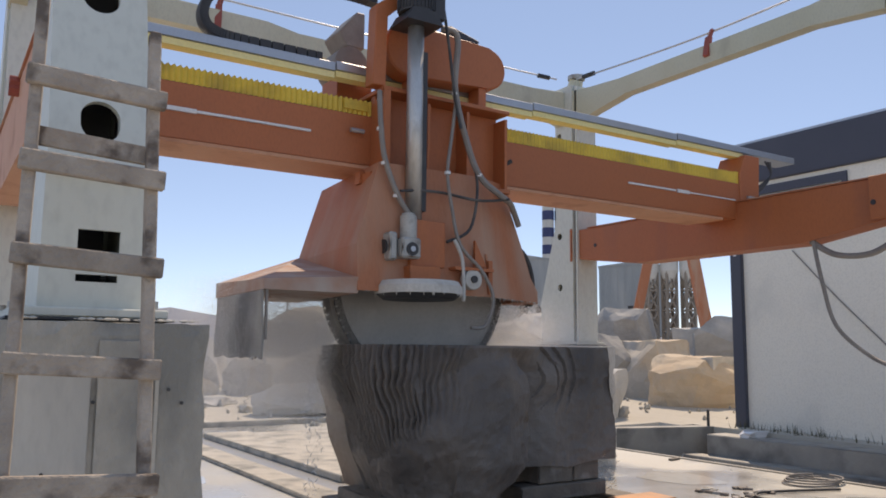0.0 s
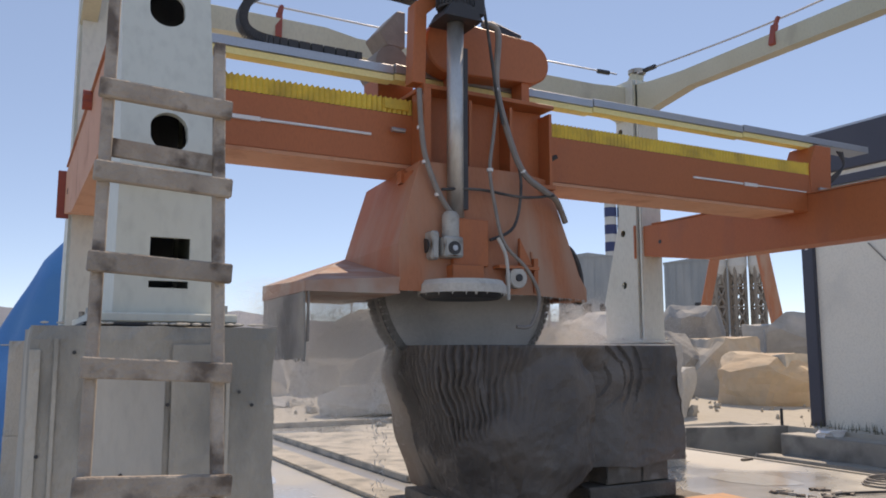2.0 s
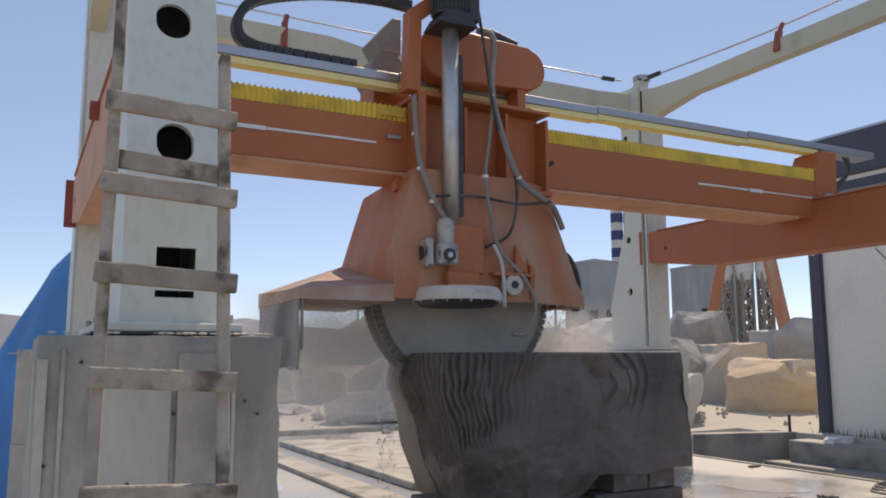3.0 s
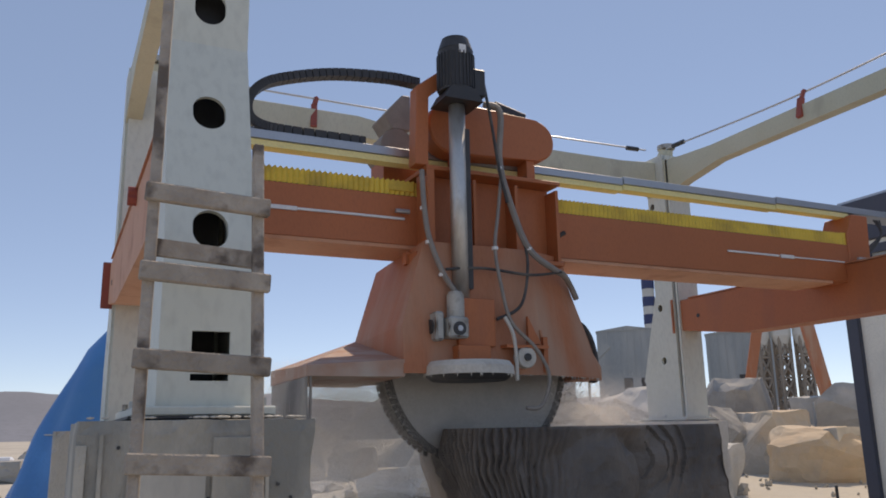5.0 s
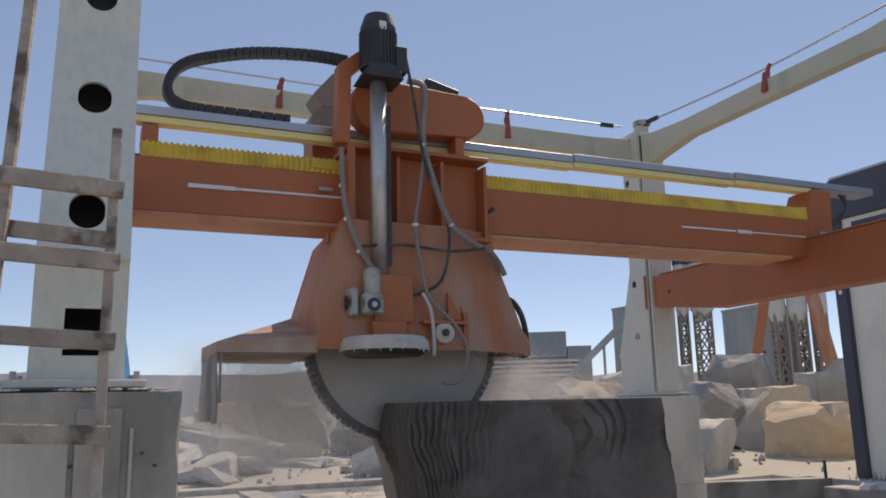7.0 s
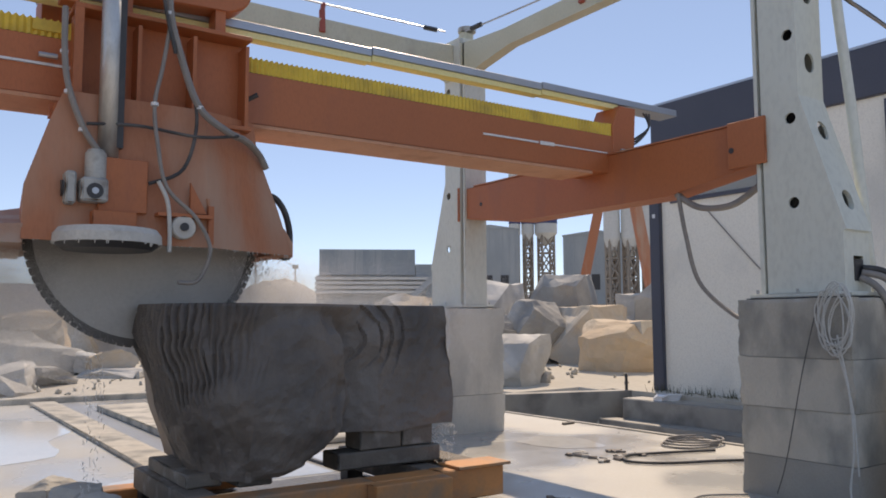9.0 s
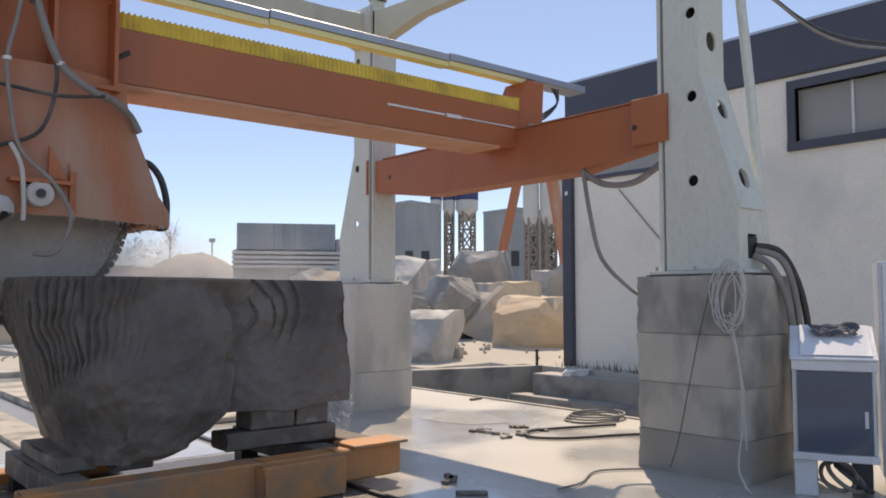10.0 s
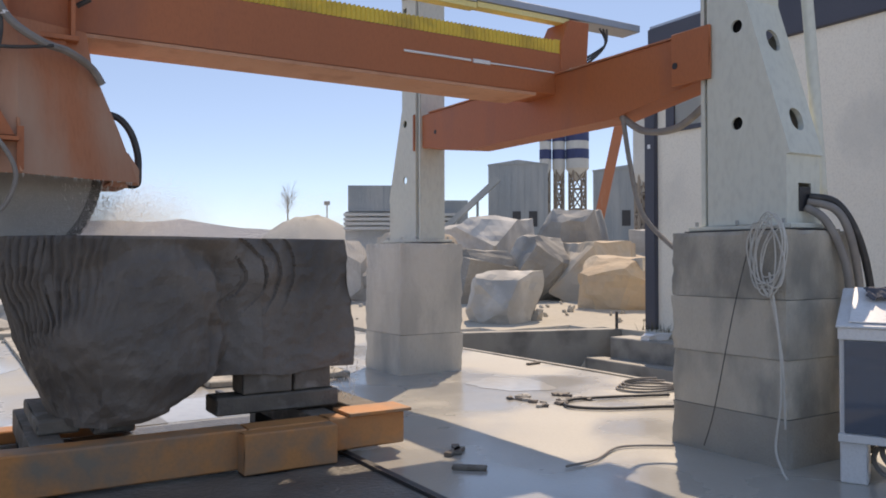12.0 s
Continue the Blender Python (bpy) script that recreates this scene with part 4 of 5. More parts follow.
# ---- the stone block on its trolley ----
def make_block():
    plan = [(3.14, 6.9), (3.00, 6.3), (2.90, 5.9), (2.96, 5.52), (3.17, 5.27), (3.5, 5.14), (3.95, 5.14), (4.25, 5.28), (4.7, 5.40), (5.32, 5.45), (5.40, 6.2), (5.45, 6.9)]
    line = []
    for i in range(len(plan)):
        a, b = Vector((*plan[i], 0)), Vector((*plan[(i + 1) % len(plan)], 0))
        k = max(2, int((b - a).length / (0.30 if i in (9, 10, 11, 0) else 0.0095)))
        line += [a.lerp(b, j / k) for j in range(k)]
    n, rows = len(line), 64
    mid = Vector((4.0, 6.1, 0))
    top = 1.60
    s = [0.0]
    for a, b in zip(line, line[1:]):
        s.append(s[-1] + (b - a).length)
    verts, faces = [], []
    for j in range(rows + 1):
        f = j / rows
        for i, p in enumerate(line):
            d = (line[(i + 1) % n] - line[i - 1]).normalized()
            out = Vector((d.y, -d.x, 0))
            if out.dot(p - mid) < 0:
                out = -out
            low = 0.365 + 0.24 * max(0.0, min(1.0, (p.x - 3.75) / 0.5)) ** 1.3 + 0.03 * noise.noise(p * 3)
            z = low + (top - low) * f
            v = Vector((p.x, p.y, z))
            front = p.y < 6.3
            inset = 0.0
            # undercut towards the foot
            inset += 0.26 * max(0.0, 0.95 - z) ** 1.5 * (1.0 if p.x < 4.2 else 0.25)
            v.x += 0.30 * max(0.0, (3.5 - p.x) / 0.7) * max(0.0, 1.40 - z) - 0.03 * (p.x < 3.2) * max(0.0, 1 - abs(z - 1.3) / 0.25)
            v.x += 0.13 * max(0.0, (p.x - 4.9) / 0.45) * max(0.0, min(0.72, 1.62 - z)) - 0.10 * max(0.0, 0.82 - z) * (p.x > 4.9)
            if front:
                # fluted saw ridges, wavy, fading downwards
                if s[i] < 2.55:
                    foot = 0.70 + 0.30 * max(0.0, min(1.0, (s[i] - 1.3) / 0.6)) + 0.10 * noise.noise(Vector((s[i] * 5, 2, 0)))
                    w = max(0.0, min(1.0, (z - foot) / 0.14)) * max(0.0, min(1.0, (2.3 - s[i]) / 0.9))
                    wave = s[i] + 0.035 * noise.noise(Vector((0, s[i] * 2, z * 4))) + 0.02 * noise.noise(Vector((4, s[i] * 9, z * 9))) - 0.45 * (z - 1.3) * (s[i] - 1.6)
                    ph = (wave / 0.056) % 1.0
                    inset += w * (0.052 + 0.03 * noise.noise(Vector((s[i] * 6, z * 3, 7)))) * (1 - abs(2 * ph - 1)) ** 1.6
                # rounded boss in the middle
                r = math.hypot(p.x - 3.82, (z - 0.88) * 0.92) + 0.15 * noise.noise(v * 2.0) + 0.05 * noise.noise(v * 5) + 0.012 * noise.noise(v * 14)
                if 3.0 < p.x < 4.62:
                    edge = min(1.0, max(0.0, (r - 0.50) / 0.10))
                    fade = min(1.0, max(0.0, (p.x - 3.0) / 0.4))
                    inset += fade * (-0.03 + (0.05 + 0.12 * max(0.0, min(1.0, (p.x - 3.6) / 0.5))) * edge * max(0.0, min(1.0, (4.62 - p.x) / 0.3))) * min(1.0, max(0.0, (1.58 - z) / 0.2))
                if p.x >= 4.2:
                    rr = math.hypot(p.x - 4.28, z - 1.33)
                    if 0.2 < rr < 0.72 and z > 1.0 and p.x > 4.3:
                        inset += 0.036 * ((rr / 0.12 + 0.5 * noise.noise(v * 2.2)) % 1.0) * min(1.0, (z - 1.0) / 0.25) * min(1.0, (0.72 - rr) / 0.15) * min(1.0, (p.x - 4.3) / 0.2)
                    inset += 0.05 * max(0.0, min(1.0, (1.08 - z) / 0.1)) * max(0.0, min(1.0, (4.5 - p.x) / 0.2))
                inset += 0.055 * noise.noise(v * 2.6) + 0.024 * abs(noise.noise(v * 6)) + (0.010 if z < 1.0 or p.x > 4.2 else 0.004) * noise.noise(v * 17) + 0.003 * noise.noise(v * 45)
            else:
                inset += 0.05 * noise.noise(v * 2.5)
            if f > 0.985:
                inset += 0.006
            verts.append(v - out * inset)
    for j in range(rows):
        for i in range(n):
            k = (i + 1) % n
            faces.append((j * n + i, j * n + k, (j + 1) * n + k, (j + 1) * n + i))
    verts += [Vector((4.1, 6.1, 0.55)), Vector((4.1, 6.1, top))]
    a, b = len(verts) - 2, len(verts) - 1
    for i in range(n):
        k = (i + 1) % n
        faces.append((k, i, a))
        faces.append((rows * n + i, rows * n + k, b))
    base = Vector((4.1, 6.0, 0.44))
    me = bpy.data.meshes.new("stone_block")
    me.from_pydata([v - base for v in verts], [], faces)
    me.materials.append(STONE_DARK)
    ob = new("stone_block", me)
    ob.location = base
    tagged(ob, "dark grey stone block, fluted ridges below a flat sawn top", "stone block")


make_block()


def make_trolley():
    t = thing("block_trolley", (4.2, 5.6, 0), "low muddy orange steel trolley carrying the stone block on timbers", "trolley")
    part("side_beam", box(2.85, 4.40, 5.02, 5.24, 0.03, 0.30), TROLLEY, t, bevel=0.01)
    part("side_beam", box(2.75, 4.0, 6.7, 6.92, 0.03, 0.13), TROLLEY, t, bevel=0.01)
    part("front_beam", box(4.33, 5.0, 4.88, 5.018, 0.02, 0.29), TROLLEY, t, bevel=0.008)
    part("side_beam", box(4.402, 5.0, 5.022, 5.24, 0.03, 0.295), TROLLEY, t, bevel=0.01)
    for x0, x1 in ((3.1, 3.3), (4.95, 5.15), (5.35, 5.6)):
        part("cross_beam", box(x0, x1, 5.245, 6.695, 0.13, 0.30), WOOD_DARK, t, "mud-covered cross beam", bevel=0.008)
    part("end_beam", box(5.005, 5.62, 5.04, 5.24, 0.06, 0.30), TROLLEY, t, bevel=0.01)
    part("end_plate", box(5.15, 5.66, 5.0, 5.3, 0.303, 0.325), TROLLEY, t, "pale worn orange plate")
    for x in (3.12, 4.95):
        for y in (5.26, 6.5):
            part("skid", box(x, x + 0.16, y, y + 0.14, 0.0, 0.129), DARK, t)


make_trolley()
for k, (x0, x1, y0, y1, z0, z1) in enumerate(((3.16, 3.42, 5.5, 6.5, 0.302, 0.40), (3.48, 3.74, 5.35, 6.6, 0.302, 0.375), (4.3, 5.25, 5.42, 5.70, 0.32, 0.45), (4.50, 4.88, 5.44, 5.7, 0.452, 0.62), (4.90, 5.20, 5.46, 5.72, 0.452, 0.65), (4.95, 5.3, 6.2, 6.55, 0.32, 0.61))):
    tb = part("timber_block", box(x0, x1, y0, y1, z0 + 0.001, z1), WOOD_DARK, bevel=0.012)
    tagged(tb, "dark wet timber packing block under the stone", "timber", "timber packing")
for k, (x, y, rz) in enumerate(((2.62, 5.65, 0.3), (2.58, 6.2, -0.2), (2.5, 6.6, 0.5))):
    rk = part("stone_chunk", rock(70 + k, 0.34, 0.4, 0.3), STONE_GREY)
    rk.location, rk.rotation_euler = (x, y, 0), (0, 0, rz)
    tagged(rk, "grey broken stone chunk beside the trolley", "stone", "stone chunks")

def make_track_bed():
    """Black mud between the trolley rails, with a ragged edge."""
    bm = B()
    left = [(2.1 + 0.25 * noise.noise(Vector((0.9 * y, 3, 1))), y) for y in np.arange(2.4, 7.0, 0.15)]
    right = [(5.13 + 0.05 * noise.noise(Vector((1.7 * y, 8, 1))), y) for y in np.arange(2.4, 7.0, 0.15)]
    rows = [[bm.verts.new((x0 + (x1 - x0) * k / 24, y + (0.4 * noise.noise(Vector((0.6 * k, 2, 7))) if y < 2.5 else 0), 0.006 + (0.014 * abs(noise.noise(Vector((x0 + (x1 - x0) * k / 8, y * 3, 5)))) if 0 < k < 24 else 0))) for k in range(25)] for (x0, y), (x1, _) in zip(left, right)]
    for a, b in zip(rows, rows[1:]):
        for k in range(24):
            bm.faces.new((a[k], a[k + 1], b[k + 1], b[k]))
    tagged(part("track_bed", bm, TRACK_MUD), "black wet mud between the trolley rails", "mud", kind="structure")


make_track_bed()
rail_iron = part("trolley_rail", box(5.145, 5.20, 2.0, 8.4, 0.001, 0.03), DARK, bevel=0.004)
tagged(rail_iron, "dark worn steel trolley rail let into the floor", "rail")

# track slabs behind the block
for k, (x0, x1, y0, y1, h) in enumerate(((3.55, 3.97, 7.0, 16.1, 0.05), (4.35, 5.15, 8.9, 14.4, 0.09), (5.17, 6.9, 8.7, 14.3, 0.07))):
    tr = part("track_slab", box(x0, x1, y0, y1, 0.001, h), CONCRETE, bevel=0.012)
    tagged(tr, "dusty concrete strip of the trolley track", "slab", "track slabs")
channel = part("drain_channel", box(3.985, 4.335, 7.0, 16.1, 0.001, 0.006), MUD)
tagged(channel, "dark wet drain channel between the track slabs", "channel", kind="structure")
edge = part("yard_edge", box(-7, 9.7, 16.202, 16.55, -0.3, 0.11), CONCRETE, bevel=0.015)
tagged(edge, "low dusty concrete edge of the floor", "kerb", kind="structure")


# ---- ladder ----
def make_ladder():
    l = thing("ladder", (0.5, 2.75, 0), "weathered wooden ladder leaning on the white column", "ladder")
    def at(side, z):
        return Vector((0.705 + 0.003 * z if side else 0.29 + 0.0225 * z, 2.62 + 0.14 * z, z))
    for side, h in ((0, 4.7), (1, 2.67)):
        part("stile", bar(B(), at(side, 0.0), at(side, h), 0.038, 0.05), WOOD, l, bevel=0.005)
    for i, z in enumerate((0.53, 0.83, 1.155, 1.505, 1.835, 2.135, 2.425)):
        a, b = at(0, z), at(1, z - 0.02)
        d = (b - a).normalized() * 0.035
        off = Vector((0, -0.042, 0))
        m = bar(B(), a - d + off, b + d + off, 0.034, 0.066)
        part("rung", m, WOOD, l, bevel=0.005)
    part("rung", bar(B(), at(0, 2.24) + Vector((0, 0.04, 0)), at(1, 2.215) + Vector((0, 0.04, 0)), 0.03, 0.06), WOOD, l)


make_ladder()


# ---- tarpaulin over something behind the pedestal ----
def make_tarp():
    t = thing("tarpaulin", (0.95, 10.5, 0), "blue tarpaulin draped over a tall stack behind the rear column", "tarpaulin")
    prof = [(0.0, 1.55), (0.6, 1.38), (1.1, 1.20), (1.6, 1.0), (2.15, 0.77), (2.6, 0.54), (2.85, 0.33), (2.93, 0.08)]
    def radius(z):
        for (z0, r0), (z1, r1) in zip(prof, prof[1:]):
            if z <= z1:
                return r0 + (r1 - r0) * (z - z0) / (z1 - z0)
        return prof[-1][1]
    bm = B()
    n, m = 60, 30
    g = []
    for j in range(m + 1):
        z = 2.93 * (1 - (1 - j / m) ** 1.5)
        row = []
        for i in range(n):
            a = 2 * math.pi * i / n
            q = Vector((math.cos(a), math.sin(a), 0))
            r = radius(z) * (1 + 0.06 * math.sin(9 * a + 2 * z) * (1 - z / 3.2) + 0.05 * noise.noise(Vector((q.x * 2, q.y * 2, z * 1.5))))
            row.append(bm.verts.new(Vector((0.95, 10.5, z)) + Vector((q.x * (0.3 if q.x > 0 else 1.0), q.y * 0.6, 0)) * r))
        g.append(row)
    for j in range(m):
        for i in range(n):
            k = (i + 1) % n
            bm.faces.new((g[j][i], g[j][k], g[j + 1][k], g[j + 1][i]))
    bm.faces.new(g[m])
    part("sheet", bm, TARP, t, smooth=True)
    part("tie_rope", tube(B(), [(0.95 + 0.98 * math.cos(a) * (0.3 if math.cos(a) > 0 else 1.0), 10.5 + 0.60 * math.sin(a), 1.62) for a in [2 * math.pi * k / 24 for k in range(25)]], 0.008, 5, 2), CABLE_WHITE, t, "thin pale tie rope")


make_tarp()


# ---- control desk and panel ----
def turned(ob, x, y, z, rz):
    ob.location, ob.rotation_euler = (x, y, z), (0, 0, radians(rz))
    return ob


def make_desk():
    d = thing("control_desk", (0, 0, 0), "white steel control desk with a dark glass door and sloped top", "desk")
    part("carcass", box(0.02, 0.50, 0, 0.56, 0.27, 0.98), WHITE_PAINT, d, bevel=0.008)
    door = part("door", box(0.0, 0.018, 0.03, 0.53, 0.33, 0.92), GLASS_DARK, d, "dark glass door")
    part("handle", box(-0.012, -0.001, 0.06, 0.085, 0.52, 0.64), WHITE_PAINT, door, bevel=0.003)
    for z0, z1 in ((0.27, 0.325), (0.925, 1.0)):
        part("front_rail", box(-0.015, 0.019, -0.005, 0.565, z0, z1), WHITE_PAINT, d, bevel=0.004)
    part("sloped_top", prism(B(), [(-0.03, 1.0), (0.48, 1.0), (0.48, 1.24), (0.43, 1.24), (-0.03, 1.015)], "y", -0.015, 0.575), WHITE_PAINT, d, bevel=0.006)
    part("top_sheet", prism(B(), [(0.0, 1.037), (0.42, 1.243), (0.42, 1.248), (0.0, 1.042)], "y", 0.02, 0.50), PAPER, d, "pale glossy top sheet")
    part("foot", box(0.03, 0.24, 0.40, 0.56, 0.0, 0.268), WHITE_PAINT, d, bevel=0.008)
    part("foot", box(0.30, 0.46, 0.02, 0.16, 0.0, 0.268), DARK, d, bevel=0.008)
    for k in range(3):
        ring = [(0.16 + 0.03 * k + 0.10 * math.cos(a), 0.16 + 0.05 * k + 0.12 * math.sin(a), 0.13 + 0.09 * math.sin(a + 0.7 * k)) for a in [2 * math.pi * q / 10 for q in range(11)]]
        part("supply_hose", tube(B(), ring, 0.017, 6, 4), HOSE if k else RUBBER, d, "coiled hose under the desk")
    turned(d, 7.79, 2.25, 0, 26)
    rag = B()
    bmesh.ops.create_grid(rag, x_segments=26, y_segments=14, size=0.5)
    for v in rag.verts:
        x, y = v.co.x * 0.15, v.co.y * 0.36
        z = 0.025 + 0.05 * abs(noise.noise(Vector((x * 9, y * 7, 2)))) + 0.03 * noise.noise(Vector((x * 20, y * 18, 5)))
        v.co = Vector((x + 0.02 * noise.noise(Vector((y * 8, 1, 1))), y * (0.9 + 0.2 * noise.noise(Vector((x * 12, 0, 0)))), max(0.004, z)))
    r = part("cloth", rag, FABRIC, smooth=True)
    sm = r.modifiers.new("thick", "SOLIDIFY")
    sm.thickness = 0.008
    r.matrix_basis = pose(7.79, 2.25, 0, 0, 0, 26) @ pose(0.30, 0.26, 1.195, 0, -26, 0)
    tagged(r, "crumpled dark blue cloth on the desk top", "cloth")


make_desk()


def make_panel():
    p = thing("control_cabinet", (0, 0, 0), "tall pale control cabinet with a keypad and display", "cabinet")
    part("carcass", box(0.02, 0.45, -0.75, 0.0, 0.12, 1.74), WHITE_PAINT, p, bevel=0.01)
    up = part("upper_door", box(-0.005, 0.018, -0.72, -0.03, 0.98, 1.71), WHITE_PAINT, p, bevel=0.004)
    part("lower_door", box(-0.005, 0.018, -0.72, -0.03, 0.2, 0.965), WHITE_PAINT, p, bevel=0.004)
    bez = part("bezel", box(-0.016, -0.006, -0.66, -0.10, 1.28, 1.62), STEEL, up, "grey keypad bezel", bevel=0.003)
    part("display", box(-0.022, -0.017, -0.32, -0.14, 1.52, 1.59), NAVY, bez)
    for r in range(2):
        for k in range(6):
            part("key", box(-0.022, -0.017, -0.19 - 0.075 * k, -0.14 - 0.075 * k, 1.33 + 0.09 * r, 1.39 + 0.09 * r), WHITE_PAINT, bez)
    for y in (-0.7, -0.12):
        part("foot", box(0.05, 0.40, y, y + 0.08, 0.0, 0.119), DARK, p)
    turned(p, 8.075, 2.335, 0, 26)


make_panel()


# ---- cables and clutter ----
def cable(name, pts, r, material, label, group=""):
    o = Vector(pts[0])
    ob = part(name, tube(B(), pts, r, 8, 8), material, smooth=True, origin=o)
    return tagged(ob, label, "cable" if "cable" in name else "hose", group)


stake = part("stake", cyl(B(), (13.93, 11.36, 0.07), (13.93, 11.36, 0.40), 0.03, n=8), DARK)
tagged(stake, "short steel stake at the end of the pit wall", "stake")
slabpiece = part("stone_offcut", rock(77, 0.5, 0.35, 0.12, sub=2), PAPER)
slabpiece.location = (13.65, 10.1, -0.03)
tagged(slabpiece, "small white stone offcut on the step", "stone")
fitting = thing("air_fitting", (0.53, 4.6, 2.5), "small pale valve and spring hanging behind the column", "valve")
part("spring", cyl(B(), (0.52, 4.6, 2.62), (0.52, 4.6, 2.86), 0.03, n=10), DARK, fitting)
for k in range(6):
    part("coil", cyl(B(), (0.52, 4.6, 2.63 + 0.035 * k), (0.52, 4.6, 2.648 + 0.035 * k), 0.038, n=12), CAST, fitting)
part("valve_body", box(0.48, 0.57, 4.55, 4.65, 2.26, 2.56), CAST, fitting, bevel=0.012)
part("nozzle", cyl(B(), (0.53, 4.6, 2.18), (0.53, 4.6, 2.26), 0.02, 0.045, 12), CAST, fitting)
part("support_arm", box(0.51, 0.58, 4.56, 4.64, 2.86, 2.93), CAST, fitting)
rnd = random.Random(4)
bundle = thing("cable_coil", (7.9, 3.05, 1.4), "loose coil of thin pale cable hanging on the pedestal", "cable")
for k in range(9):
    cz, ry, rz = 1.45 + 0.05 * rnd.random(), 0.07 + 0.08 * rnd.random(), 0.15 + 0.13 * rnd.random()
    cy, tilt = 3.16 + 0.06 * rnd.random(), rnd.uniform(-0.5, 0.5)
    pts = [(7.462 - 0.004 * k, cy + ry * math.cos(a) + 0.12 * tilt * math.sin(a), cz + rz * math.sin(a) * (1 + 0.12 * math.cos(3 * a + k))) for a in [2 * math.pi * j / 14 for j in range(15)]]
    part("loop", tube(B(), pts, 0.0055, 5, 4), CABLE_WHITE, bundle)
part("tail", tube(B(), [(7.46, 3.2, 1.35), (7.45, 3.12, 0.9), (7.44, 3.1, 0.5), (7.42, 3.13, 0.18), (7.38, 3.06, 0.05), (7.3, 2.96, 0.012)], 0.008, 6), CABLE_WHITE, bundle)
part("tail", tube(B(), [(7.46, 3.22, 1.3), (7.45, 3.10, 0.8), (7.44, 3.07, 0.3)], 0.006, 6), CABLE_WHITE, bundle)
cable("power_cable", [(8.02, 3.28, 1.86), (8.1, 3.12, 1.80), (8.16, 3.04, 1.6), (8.24, 3.02, 1.2), (8.24, 3.0, 0.6), (8.2, 2.98, 0.1), (8.15, 2.9, 0.04)], 0.03, HOSE, "thick dark cable from the column opening", "column cables")
cable("power_cable", [(8.04, 3.28, 1.90), (8.14, 3.12, 1.84), (8.27, 3.03, 1.55), (8.36, 3.0, 1.1), (8.36, 3.0, 0.5), (8.3, 2.98, 0.05)], 0.028, RUBBER, "thick dark cable from the column opening", "column cables")
cable("power_cable", [(8.0, 3.28, 1.82), (8.04, 3.14, 1.70), (8.12, 3.04, 1.35), (8.14, 3.03, 0.8), (8.1, 2.98, 0.1)], 0.03, HOSE, "thick dark cable from the column opening", "column cables")
# Thin dark plate over the carved opening; its colour imitates the shade inside.
open_box = part("cable_opening", box(7.94, 8.07, 3.29, 3.298, 1.79, 1.97), DARK)
tagged(open_box, "dark plate for the shaded cable opening in the column foot", "opening", kind="structure")
cable("hanging_hose", [(7.88, 5.02, 2.76), (7.9, 4.95, 2.3), (7.95, 4.85, 1.85), (8.0, 4.55, 1.55), (7.9, 4.2, 1.42), (7.8, 4.14, 1.40)], 0.022, HOSE, "grey hose hanging from the side rail")
cable("hanging_hose", [(7.9, 5.05, 2.74), (7.93, 4.8, 2.58), (7.95, 4.45, 2.56), (7.95, 4.15, 2.70)], 0.032, HOSE, "twisted grey hose bundle under the side rail")
cable("pole_conduit", [(8.30, 3.35, 1.9), (8.27, 3.42, 3.2), (8.22, 3.50, 4.5), (8.2, 3.5, 5.5)], 0.045, CREAM, "pale upright conduit beside the column")
cable("overhead_cable", [(8.22, 3.5, 4.45), (8.7, 3.55, 4.38), (10.5, 3.5, 4.25), (14.3, 3.2, 4.9)], 0.02, RUBBER, "dark overhead cable sagging to the building", "overhead cables")
cable("overhead_cable", [(8.22, 3.5, 4.50), (8.8, 3.5, 4.30), (10.5, 3.4, 4.15), (14.3, 3.0, 4.85)], 0.015, HOSE, "grey overhead cable sagging to the building", "overhead cables")
cable("overhead_cable", [(8.22, 3.55, 4.8), (8.32, 3.5, 4.5), (8.25, 3.45, 4.4), (8.22, 3.5, 4.9)], 0.02, HOSE, "grey cable loop beside the column", "overhead cables")
cable("floor_hose", [(9.4, 4.7, 0.022), (8.6, 5.13, 0.022), (8.03, 5.36, 0.022), (7.78, 5.66, 0.022), (8.03, 5.92, 0.022), (8.5, 5.83, 0.022), (9.1, 5.6, 0.022)], 0.016, RUBBER, "black hose lying on the wet floor", "floor hoses")
for k in range(3):
    a0 = 0.4 * k
    cable("floor_hose", [(9.3 + 0.38 * math.cos(a0 + 2 * math.pi * j / 10) + 0.05 * k, 6.1 + 0.28 * math.sin(a0 + 2 * math.pi * j / 10), 0.016 + 0.024 * k) for j in range(10)], 0.012, HOSE, "grey hose coiled on the wet floor", "floor hoses")
cable("floor_hose", [(6.3, 3.97, 0.016), (6.6, 4.0, 0.016), (7.03, 4.19, 0.016), (7.4, 4.0, 0.016)], 0.009, HOSE, "thin grey hose on the shaded floor", "floor hoses")
for k in range(22):
    x, y = 7.55 + 0.7 * rnd.random(), 5.85 + 0.55 * rnd.random()
    ch = part("stone_chip", rock(200 + k % 6, 0.09 + 0.05 * rnd.random(), 0.06, 0.03, sub=0), STONE_DARK if k % 3 else STONE_GREY)
    ch.location, ch.rotation_euler = (x, y, 0.0), (0, 0, 6 * rnd.random())
    tagged(ch, "small stone chip on the wet floor", "stone chip", "stone chips")
